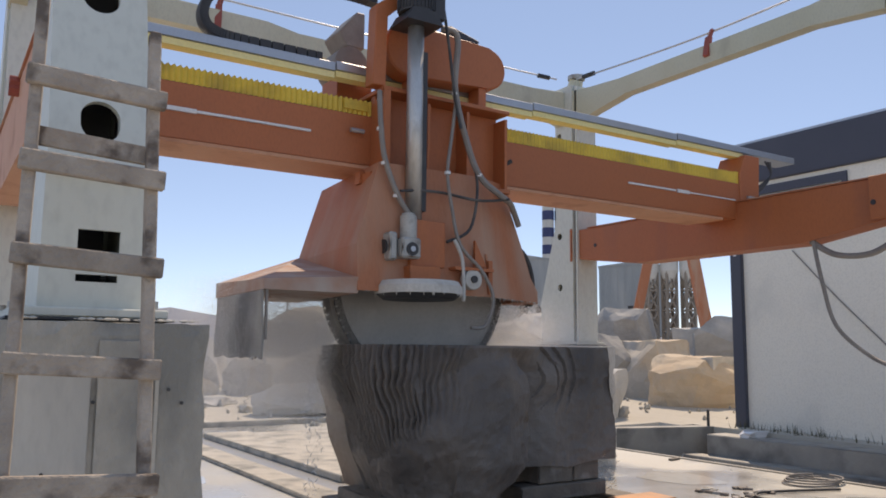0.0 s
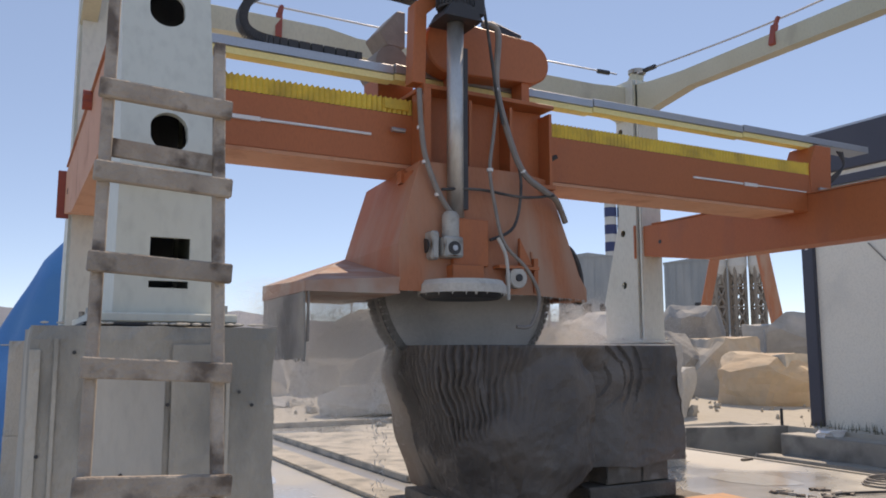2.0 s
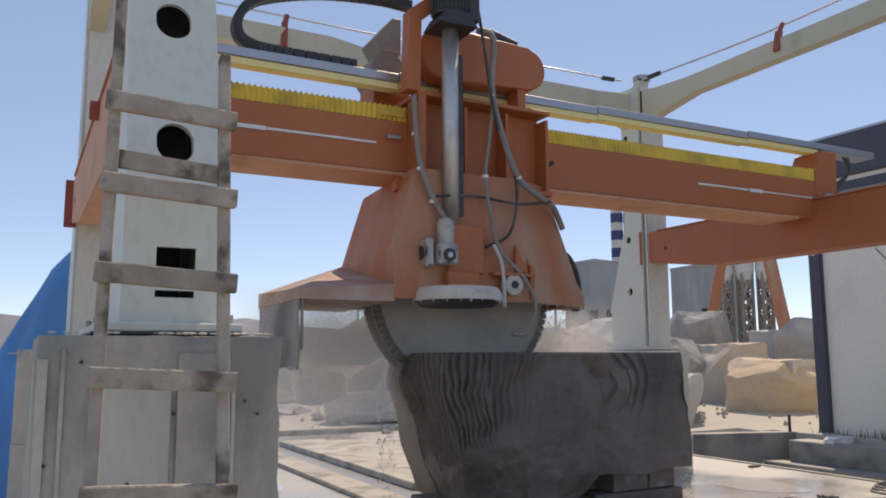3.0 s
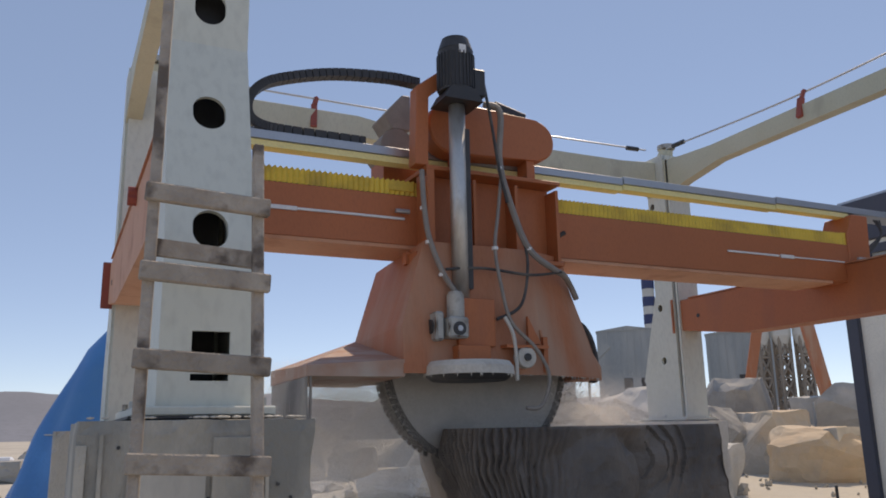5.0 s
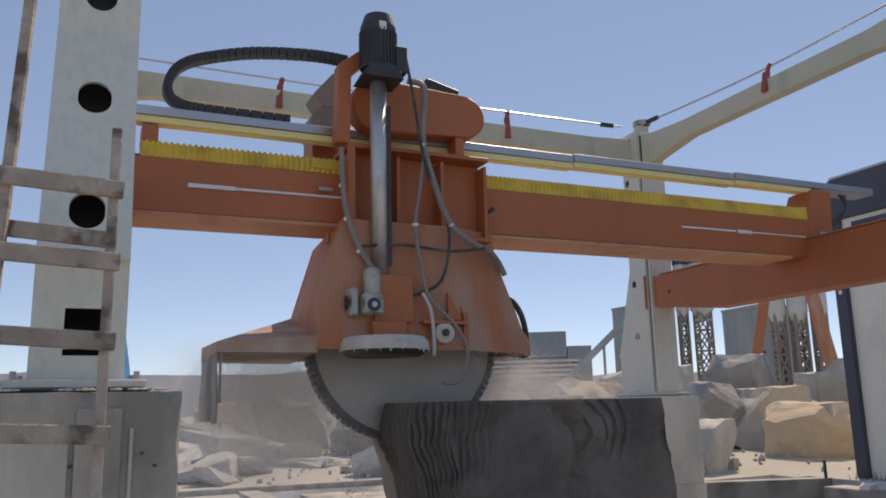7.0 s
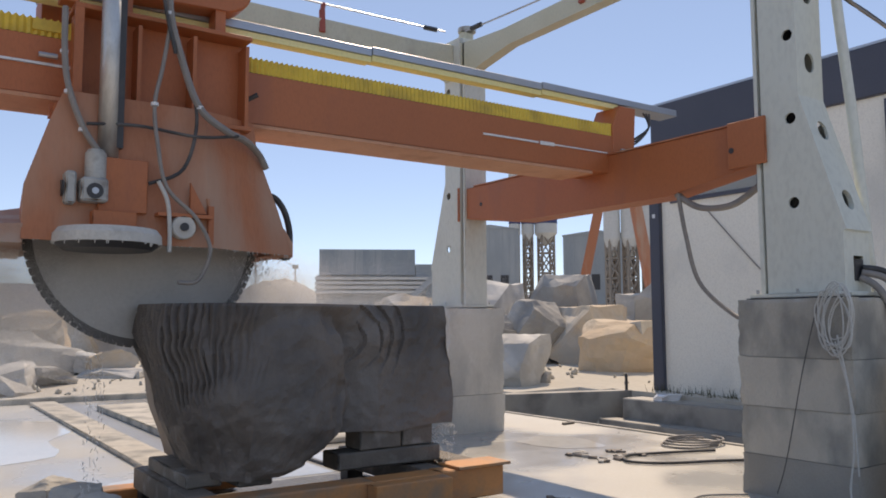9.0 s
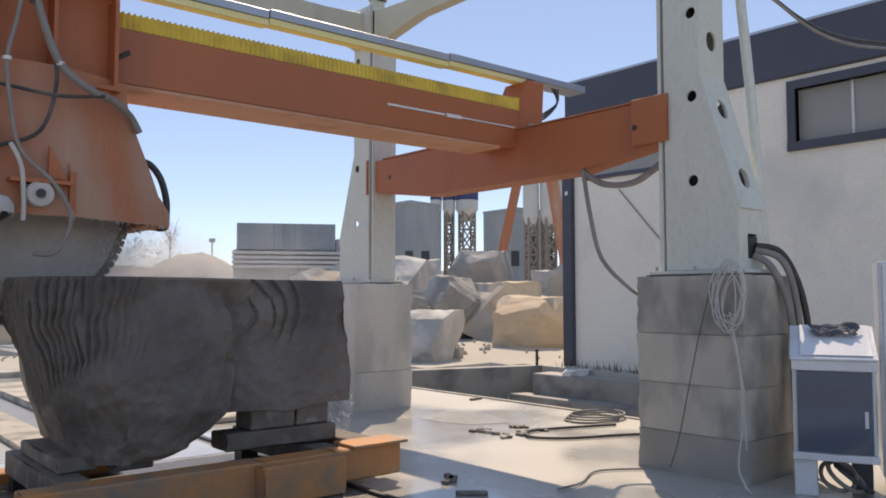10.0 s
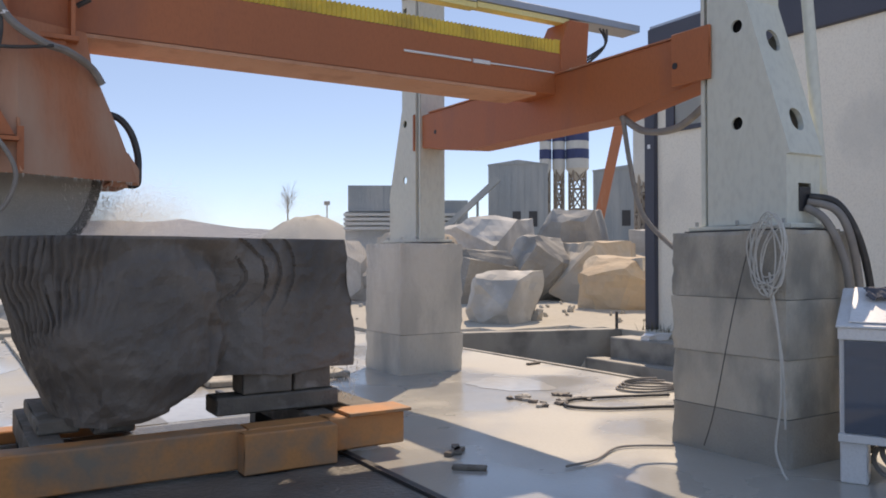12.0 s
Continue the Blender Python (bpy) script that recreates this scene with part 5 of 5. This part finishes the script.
for x, y, rz in ((5.88, 4.74, 30), (5.93, 4.79, 62), (5.72, 4.30, -40), (9.5, 8.39, 10)):
    of = part("offcut", box(-0.12, 0.12, -0.03, 0.03, 0, 0.03), WOOD_DARK, bevel=0.006)
    tagged(turned(of, x, y, 0.001, rz), "dark offcut lying on the floor", "offcut", "floor offcuts")
crack = thing("pedestal_wire", (7.48, 3.6, 0.8), "thin dark wire slanting across the pedestal", "wire")
part("wire", tube(B(), [(7.478, 3.35, 1.62), (7.476, 3.50, 1.1), (7.478, 3.68, 0.35), (7.478, 3.78, 0.05)], 0.004, 5), RUBBER, crack)


# ---- the yard behind ----
def put_rock(seed, x, y, sx, sy, sz, rz, material, label, z=0.0, tilt=0.0, cuts=9, group="quarry blocks"):
    ob = part("quarry_block", rock(seed, sx, sy, sz, cuts=cuts), material)
    ob.location, ob.rotation_euler = (x, y, z + heights(x, y) - 0.03), (radians(tilt), radians(tilt * 0.6), radians(rz))
    return tagged(ob, label, "stone block", group)


put_rock(11, 19.0, 17.5, 2.7, 2.0, 1.75, 35, STONE_BEIGE, "large beige quarry block with a pale fractured side", cuts=6)
put_rock(12, 12.95, 13.9, 1.45, 1.25, 1.15, 20, STONE_GREY, "grey rounded quarry block beside the pit", cuts=10)
put_rock(13, 20.6, 20.2, 2.2, 2.0, 2.9, 10, STONE_GREY, "tall grey quarry block in the pile")
put_rock(14, 17.6, 18.6, 2.4, 1.7, 1.9, 60, STONE_GREY, "grey quarry block in the pile")
put_rock(15, 16.0, 19.0, 2.6, 2.0, 1.5, 15, STONE_GREY, "grey quarry block in the pile")
put_rock(16, 14.6, 20.5, 3.2, 2.0, 2.0, 80, STONE_BEIGE, "beige quarry slab leaning on the pile", tilt=10)
put_rock(17, 23.6, 18.2, 2.2, 2.4, 2.6, 40, STONE_GREY, "grey quarry block in the pile")
put_rock(18, 22.3, 16.9, 1.4, 1.2, 1.0, 70, STONE_BEIGE, "small beige quarry block")
put_rock(41, 25.6, 20.2, 2.6, 2.6, 2.3, 20, STONE_GREY, "grey quarry block in the pile beside the gantry")
put_rock(20, 18.6, 22.5, 3.4, 2.2, 2.6, 30, STONE_GREY, "grey quarry block in the pile")
put_rock(21, 12.6, 22.0, 3.0, 2.4, 1.8, 50, STONE_GREY, "dusty quarry block behind the saw")
put_rock(22, 22.2, 14.5, 1.0, 0.9, 0.8, 15, STONE_GREY, "small grey quarry block")
rnd = random.Random(9)
for k in range(34):
    a, d = rnd.uniform(0.10, 0.98), rnd.uniform(22, 38)
    x, y = d * math.sin(a), d * math.cos(a)
    s = rnd.uniform(0.7, 2.4)
    put_rock(300 + k % 9, x, y, s * 1.3, s, s * rnd.uniform(0.5, 0.95), rnd.uniform(0, 180), STONE_BEIGE if k % 4 == 0 else STONE_GREY, "broken quarry block in the yard", tilt=rnd.uniform(-12, 12))
for k, (x, y, s) in enumerate(((3.2, 21.2, 1.3), (4.2, 22.0, 1.6), (5.6, 22.4, 1.0), (2.4, 20.6, 0.9), (7.3, 17.4, 1.2), (1.0, 24, 1.2), (0.2, 19.5, 0.6), (-1.5, 21, 0.8))):
    put_rock(330 + k, x, y, s * 1.5, s, s * 0.55, 37 * k, STONE_WHITE if k % 2 == 0 else STONE_GREY, "flat broken slab on the dusty ground", tilt=8, group="broken slabs")

rnd = random.Random(31)
for k in range(16):
    x, y, q = rnd.uniform(-9, 3), rnd.uniform(26, 46), rnd.uniform(0.6, 1.6)
    put_rock(340 + k % 5, x, y, q * 1.4, q, q * 0.6, rnd.uniform(0, 180), STONE_GREY, "pale broken block on the open ground", tilt=rnd.uniform(-8, 8), group="broken slabs")

rnd = random.Random(57)
for k in range(22):
    x, y, q = rnd.uniform(0.5, 6.2), rnd.uniform(17.6, 22.5), rnd.uniform(0.45, 1.15)
    put_rock(360 + k % 7, x, y, q * 1.5, q, q * rnd.uniform(0.22, 0.45), rnd.uniform(0, 180), STONE_WHITE if k % 3 == 0 else STONE_GREY, "flat broken slab dusted white" if k % 3 == 0 else "flat broken grey slab on the heap", tilt=rnd.uniform(-22, 22), cuts=7, group="broken slabs")

# rubble, uncountable
def make_rubble():
    bm = B()
    r = random.Random(21)
    for k in range(900):
        a, d = r.uniform(-0.25, 1.0), r.uniform(15, 34)
        x, y, s = d * math.sin(a), d * math.cos(a), r.uniform(0.03, 0.10) * (3 if r.random() < 0.08 else 1)
        if 9 < x < 14.5 and y < 13.5:
            continue
        m = Matrix.Translation((x, y, heights(x, y) + 0.03)) @ Euler((r.random() * 3, r.random() * 3, r.random() * 3)).to_matrix().to_4x4() @ Matrix.Diagonal((s, s * 0.7, s * 0.5, 1))
        bmesh.ops.create_icosphere(bm, subdivisions=1, radius=1.0, matrix=m)
    tagged(part("rubble", bm, GROUND), "scattered pale stone rubble on the yard", "rubble", kind="stuff")


make_rubble()


def make_mound(x, y, r, h, seed, label):
    bm = B()
    n, m = 28, 8
    prev = None
    for j in range(m + 1):
        f = j / m
        row = []
        for i in range(n):
            a = 2 * math.pi * i / n
            p = Vector((math.cos(a), math.sin(a), 0)) * r * (1 - f) * (1 + 0.25 * noise.noise(Vector((math.cos(a) * 2, math.sin(a) * 2, seed))))
            row.append(bm.verts.new((x + p.x, y + p.y, -0.1 + h * (1 - (1 - f) ** 2) + 0.08 * h * noise.noise(p + Vector((0, 0, seed))))))
        if prev:
            for i in range(n):
                bm.faces.new((prev[i], prev[(i + 1) % n], row[(i + 1) % n], row[i]))
        prev = row
    bm.faces.new(prev)
    tagged(part("dust_mound", bm, GROUND, smooth=True, origin=(x, y, 0)), label, "mound", "stone dust mounds")


make_mound(13.6, 27.5, 3.0, 2.05, 1, "pale mound of stone dust behind the saw")
make_mound(22, 40, 8, 1.5, 2, "low pale mound of stone dust far off")
make_mound(18, 29, 3.0, 1.8, 3, "pale reddish mound of stone dust")
make_mound(58, 134, 13, 9.3, 4, "low distant mound with a bare tree")


def make_hall():
    h = thing("storage_hall", (52, 90, 0), "long grey metal-clad hall far behind", "building")
    d = Vector((10.7, -6.0, 0)).normalized()
    nrm = Vector((-d.y, d.x, 0))
    a = Vector((46.4, 93.2, 0))
    def quad(u0, u1, v0, v1, z0, z1):
        bm = B()
        pts = [a + d * u + nrm * v for u, v in ((u0, v0), (u1, v0), (u1, v1), (u0, v1))]
        return prism(bm, [(p.x, p.y) for p in pts], "z", z0, z1)
    part("upper_wall", quad(0, 12.3, 0, 7, 7.6, 10.9), FAR_GREY, h)
    for k in range(14):
        part("cladding_rib", quad(0.15 + k * 0.87, 0.3 + k * 0.87, -0.09, 0, 7.6, 10.85), FAR_GREY, h)
    part("lower_wall", quad(-0.4, 13.5, 0.6, 7, 0, 7.58), FAR_GREY, h)
    for k in range(4):
        part("stacked_sheet", quad(-0.5, 13.9, -1.0, 0.5, 5.2 + 0.58 * k, 5.55 + 0.58 * k), FAR_WHITE, h)
    part("annex", quad(12.4, 15.4, 0, 5, 0, 9.0), FAR_GREY, h)


make_hall()


def make_tank_house(x, y, w, d, z0, z1, rz, label):
    t = thing("batching_house", (0, 0, 0), label, "building", "batching plant houses")
    part("shell", box(-w / 2, w / 2, -d / 2, d / 2, z0, z1), FAR_GREY, t)
    part("roof", prism(B(), [(-w / 2 - 0.1, z1), (w / 2 + 0.1, z1), (0, z1 + 0.5)], "y", -d / 2 - 0.1, d / 2 + 0.1), FAR_GREY, t)
    for k in range(9):
        xx = -w / 2 + w * (k + 0.5) / 9
        part("seam", box(xx - 0.03, xx + 0.03, -d / 2 - 0.04, -d / 2, z0, z1), FAR_GREY, t)
    for k in range(2):
        part("opening", box(-0.6 + 1.8 * k, 0.3 + 1.8 * k, -d / 2 - 0.06, -d / 2 - 0.045, z0 + 1.6, z0 + 3.3), DARK, t)
    for sx in (-1, 1):
        for sy in (-1, 1):
            part("leg", box(sx * (w / 2 - 0.2) - 0.12, sx * (w / 2 - 0.2) + 0.12, sy * (d / 2 - 0.2) - 0.12, sy * (d / 2 - 0.2) + 0.12, 0, z0), FAR_GREY, t)
    return turned(t, x, y, 0, rz)


make_tank_house(58.5, 73.2, 6.56, 7.0, 3.4, 11.9, -37.9, "grey steel batching house on legs")
make_tank_house(67.8, 65.2, 7.36, 7.0, 3.4, 11.1, -45, "grey steel batching house on legs with stained cladding")


def make_silo(x, y, r, z0, z1, label, bands=True):
    s = thing("cement_silo", (x, y, 0), label, "silo", "cement silos")
    part("shell", cyl(B(), (x, y, z0), (x, y, z1), r, n=24), FAR_WHITE, s, smooth=False)
    part("cone", cyl(B(), (x, y, z0 - 1.6), (x, y, z0), 0.25, r, 24), FAR_WHITE, s)
    if bands:
        for k in range(3):
            zz = z0 + 1.3 + 2.4 * k
            part("band", cyl(B(), (x, y, zz), (x, y, zz + 1.3), r + 0.03, n=24), NAVY, s, "navy painted band")
    legs = [(x + r * 0.8 * math.cos(a), y + r * 0.8 * math.sin(a)) for a in (0.4, 1.97, 3.54, 5.11)]
    for i, (lx, ly) in enumerate(legs):
        part("leg", box(lx - 0.1, lx + 0.1, ly - 0.1, ly + 0.1, 0, z0), FAR_RUST, s)
        nx, ny = legs[(i + 1) % 4]
        for k in range(5):
            za, zb = z0 * k / 5, z0 * (k + 1) / 5
            part("brace", bar(B(), (lx, ly, za), (nx, ny, zb), 0.16, 0.16), FAR_RUST, s)
            part("brace", bar(B(), (nx, ny, za), (lx, ly, zb), 0.16, 0.16), FAR_RUST, s)
            part("girt", bar(B(), (lx, ly, zb), (nx, ny, zb), 0.16, 0.16), FAR_RUST, s)
    return s


make_silo(72.1, 85.0, 0.80, 13.7, 22.0, "white cement silo with navy bands on a lattice frame")
make_silo(73.7, 84.1, 0.88, 13.7, 22.0, "white cement silo with navy bands on a lattice frame")
make_silo(75.7, 82.6, 1.55, 13.7, 22.0, "wide white cement silo with navy bands on a lattice frame")
make_silo(55.5, 51.1, 0.75, 9.0, 14.5, "plain white cement silo on a lattice frame", False)
make_silo(56.6, 49.9, 0.82, 9.0, 14.5, "plain white cement silo on a lattice frame", False)
make_silo(57.7, 48.7, 0.75, 9.0, 14.5, "plain white cement silo on a lattice frame", False)

conv = thing("conveyor", (50.5, 69.7, 2), "inclined grey conveyor up to the batching house", "conveyor")
part("belt_frame", bar(B(), (46.8, 72.6, 3.6), (52.2, 68.4, 9.9), 1.2, 0.6), FAR_GREY, conv)
for k in range(2):
    part("leg", bar(B(), (48.5 + 2 * k, 71.3 - 1.5 * k, 0), (48.5 + 2 * k, 71.3 - 1.5 * k, 5.4 + 2.3 * k), 0.2, 0.2), FAR_GREY, conv)

aframe = thing("gantry_legs", (26.4, 23.2, 0), "orange steel A-frame legs of a yard gantry crane", "crane")
part("leg", bar(B(), (25.15, 24.9, 0.05), (26.35, 23.75, 7.7), 0.40, 0.40), ORANGE_DUSTY, aframe)
part("leg", bar(B(), (27.62, 21.9, 0.05), (26.5, 22.55, 7.7), 0.40, 0.40), ORANGE_DUSTY, aframe)
part("head_beam", box(25.9, 26.95, 22.2, 24.1, 7.6, 8.2), ORANGE_DUSTY, aframe, bevel=0.03)


def make_bare_tree(x, y, z0, h, label):
    t = thing("bare_tree", (x, y, z0), label, "tree", "far trees")
    r = random.Random(int(x * 10))
    trunk, crown = B(), B()
    cyl(trunk, (x, y, z0), (x, y, z0 + h * 0.55), 0.16, 0.08, 7)
    part("trunk", trunk, TWIG, t)
    for k in range(46):
        z = z0 + h * r.uniform(0.15, 0.6)
        a = r.uniform(0, 6.28)
        d = r.uniform(0.15, 0.3) * h
        q = Vector((x + d * math.cos(a), y + d * math.sin(a), z + h * r.uniform(0.2, 0.45)))
        cyl(crown, (x, y, z), q, 0.035, 0.01, 4)
        for j in range(2):
            cyl(crown, q * 0.6 + Vector((x, y, z)) * 0.4, q + Vector((r.uniform(-0.5, 0.5), r.uniform(-0.5, 0.5), r.uniform(0.1, 0.6))), 0.018, 0.006, 3)
    part("crown", crown, TWIG, t)


make_bare_tree(55.6, 138.6, 8.4, 7.0, "bare leafless tree on the far mound")
lamp = thing("yard_lamp", (62.2, 136.0, 7.0), "small yard lamp on a pole far off", "lamp")
part("pole", cyl(B(), (62.2, 136.0, 7.0), (62.2, 136.0, 11.6), 0.12, n=6), TWIG, lamp)
part("head", bar(B(), (61.7, 136.2, 11.75), (62.7, 135.8, 11.75), 0.3, 0.7), TWIG, lamp)

van = thing("parked_pickup", (-2.6, 30, 0), "small white pickup parked far behind the ladder", "car")
part("body", box(-4.2, -0.9, 29.2, 30.8, 0.45, 1.0), WHITE_PAINT, van, bevel=0.08)
part("cab", prism(B(), [(-2.9, 1.0), (-1.4, 1.0), (-1.7, 1.55), (-2.7, 1.55)], "y", 29.3, 30.7), WHITE_PAINT, van, bevel=0.04)
part("side_window", box(-2.6, -1.75, 29.29, 29.31, 1.08, 1.45), GLASS_DARK, van)
for x in (-3.5, -1.6):
    for y in (29.25, 30.75):
        part("wheel", cyl(B(), (x, y - 0.09, 0.33), (x, y + 0.09, 0.33), 0.32, n=18), RUBBER, van)


def make_hills():
    bm = B()
    n = 160
    rows = [[], [], []]
    for i in range(n + 1):
        a = -1.6 + 3.6 * i / n
        for j, (d, f) in enumerate(((420, 0.0), (520, 1.0), (700, 0.6))):
            x, y = d * math.sin(a), d * math.cos(a)
            h = 27 + 6 * noise.noise(Vector((a * 4, 1, 2))) + 3 * noise.noise(Vector((a * 17, 4, 2)))
            h *= 1.0 if a < 0.25 else max(0.72, 1 - (a - 0.2) * 1.6)
            rows[j].append(bm.verts.new((x, y, -1 + f * h)))
    for p, q in zip(rows, rows[1:]):
        for i in range(n):
            bm.faces.new((p[i], p[i + 1], q[i + 1], q[i]))
    tagged(part("hills", bm, HILL, smooth=True), "low hazy hills on the horizon", "hills", kind="structure")


make_hills()

def make_puddle(x, y, rx, ry, seed, label):
    bm = B()
    n = 40
    ring = []
    for k in range(n):
        a = 2 * math.pi * k / n
        f = 1 + 0.35 * noise.noise(Vector((math.cos(a) * 1.5, math.sin(a) * 1.5, seed)))
        ring.append(bm.verts.new((x + rx * f * math.cos(a), y + ry * f * math.sin(a), 0.003)))
    bm.faces.new(ring)
    tagged(part("puddle", bm, PUDDLE, origin=(x, y, 0)), label, "puddle", "puddles", kind="structure")


make_puddle(4.7, 7.6, 1.5, 0.6, 1, "shallow milky puddle behind the stone block")
make_puddle(1.6, 11.6, 1.9, 2.7, 2, "wide milky puddle on the floor behind the saw")
make_puddle(8.2, 7.2, 0.45, 0.5, 3, "shallow puddle in front of the rear pedestal")

# weeds along the building's foot
def make_weeds():
    bm = B()
    r = random.Random(3)
    for k in range(260):
        x, y = r.uniform(14.0, 14.4), r.choice((r.uniform(8.9, 10.9), r.uniform(5.0, 10.9)))
        a, h = r.uniform(0, 6.28), r.uniform(0.08, 0.3)
        p = Vector((x, y, -0.03))
        d = Vector((math.cos(a), math.sin(a), 0))
        u = Vector((-d.y, d.x, 0)) * 0.012
        v = [bm.verts.new(q) for q in (p - u, p + u, p + d * h * 0.4 + Vector((0, 0, h)))]
        bm.faces.new(v)
    tagged(part("weeds", bm, LEAF), "dry weeds along the foot of the white wall", "weeds", kind="stuff")


make_weeds()


# ---- water running off the hood and the stone ----
def drips(name, x0, x1, y, z0, z1, count, seed, parent=None, lean=0.0):
    bm = B()
    r = random.Random(seed)
    for k in range(count):
        f = r.random() ** 1.5
        x, z = x0 + (x1 - x0) * r.random() + lean * f, z0 - (z0 - z1) * f
        ln = r.uniform(0.006, 0.035)
        bar(bm, (x, y + r.uniform(-0.06, 0.06), z), (x + lean * 0.02, y, z - ln), 0.003, 0.003)
    return tagged(part(name, bm, MIST, parent, "falling drops of slurry water"), kind="stuff")


drips("water_spray", 2.03, 2.14, 5.6, 1.5, 1.3, 40, 1, carriage)
drips("water_spray", 4.3, 4.86, 5.85, 1.98, 1.66, 100, 2, carriage)
fall = [tagged(drips("water_spray", 2.52, 2.66, 5.75, 1.3, 0.1, 160, 5), "drops of slurry water falling beside the stone", "water", kind="stuff"),
        tagged(drips("water_spray", 5.22, 5.46, 5.5, 0.66, 0.36, 90, 6), "drops of slurry water falling from the stone", "water", kind="stuff")]


def mist(at, spread, low, count, seed, parent=None):
    """Fine spray: tiny specks thrown by the blades, densest in the middle of the cloud."""
    rng = np.random.default_rng(seed)
    p = rng.normal(at, spread, (count * 2, 3))
    p = p[(p[:, 1] > 5.85) & (p[:, 2] > low) & (p[:, 2] < 2.15) & (np.abs(p[:, 0] - at[0]) < 2.3 * spread[0])][:count]
    if parent is not None:
        p -= np.array(root_of(parent))
    n = len(p)
    u, w = rng.normal(0, 1, (n, 3)), rng.normal(0, 1, (n, 3))
    u /= np.linalg.norm(u, axis=1, keepdims=True)
    w = np.cross(u, w)
    w /= np.linalg.norm(w, axis=1, keepdims=True)
    d = np.stack([u, -0.5 * u + 0.87 * w, -0.5 * u - 0.87 * w], axis=1) * rng.uniform(0.0009, 0.0019, (n, 1, 1))
    me = bpy.data.meshes.new("mist")
    me.vertices.add(3 * n)
    me.vertices.foreach_set("co", (p[:, None, :] + d).ravel())
    me.loops.add(3 * n)
    me.loops.foreach_set("vertex_index", np.arange(3 * n, dtype=np.int32))
    me.polygons.add(n)
    me.polygons.foreach_set("loop_start", np.arange(0, 3 * n, 3, dtype=np.int32))
    me.update(calc_edges=True)
    me.materials.append(MIST)
    ob = new("water_mist", me)
    if parent is not None:
        ob.parent = parent
        return tagged(ob, "fine slurry spray around the blades", kind="stuff")
    return tagged(ob, "fine white spray drifting behind the stone block", "mist", kind="stuff")


mist((2.72, 6.45, 1.62), (0.36, 0.32, 0.32), 0.2, 900000, 12, carriage)
mist((4.7, 6.2, 1.74), (0.34, 0.3, 0.14), 1.61, 280000, 11, carriage)
mist((2.45, 6.65, 1.5), (0.42, 0.4, 0.3), 0.3, 450000, 14, carriage)
mist((5.9, 7.5, 1.45), (0.75, 0.45, 0.32), 0.3, 540000, 13)


def motions():
    """The carriage creeps along the bridge, the blades turn, the drops fall a little."""
    base = carriage.location.copy()
    creep = ((0, 0.0), (1, -0.085), (2.5, -0.215), (4.5, -0.385), (6.5, -0.545), (8.5, -0.685), (9.5, -0.77), (10.5, -0.85), (12, -0.95))
    walk(carriage, [(t, Matrix.Translation(base + Vector((d, 0, 0)))) for t, d in creep])
    for b in blades:
        at = b.location.copy()
        walk(b, [(0.1 * k, Matrix.Translation(at) @ Matrix.Rotation(radians(52 * k), 4, "Y")) for k in range(121)])
    for k, f in enumerate(fall):
        walk(f, [(0.1 * j, Matrix.Translation((0, 0, -0.03 * (j % 4)))) for j in range(121)])


motions()
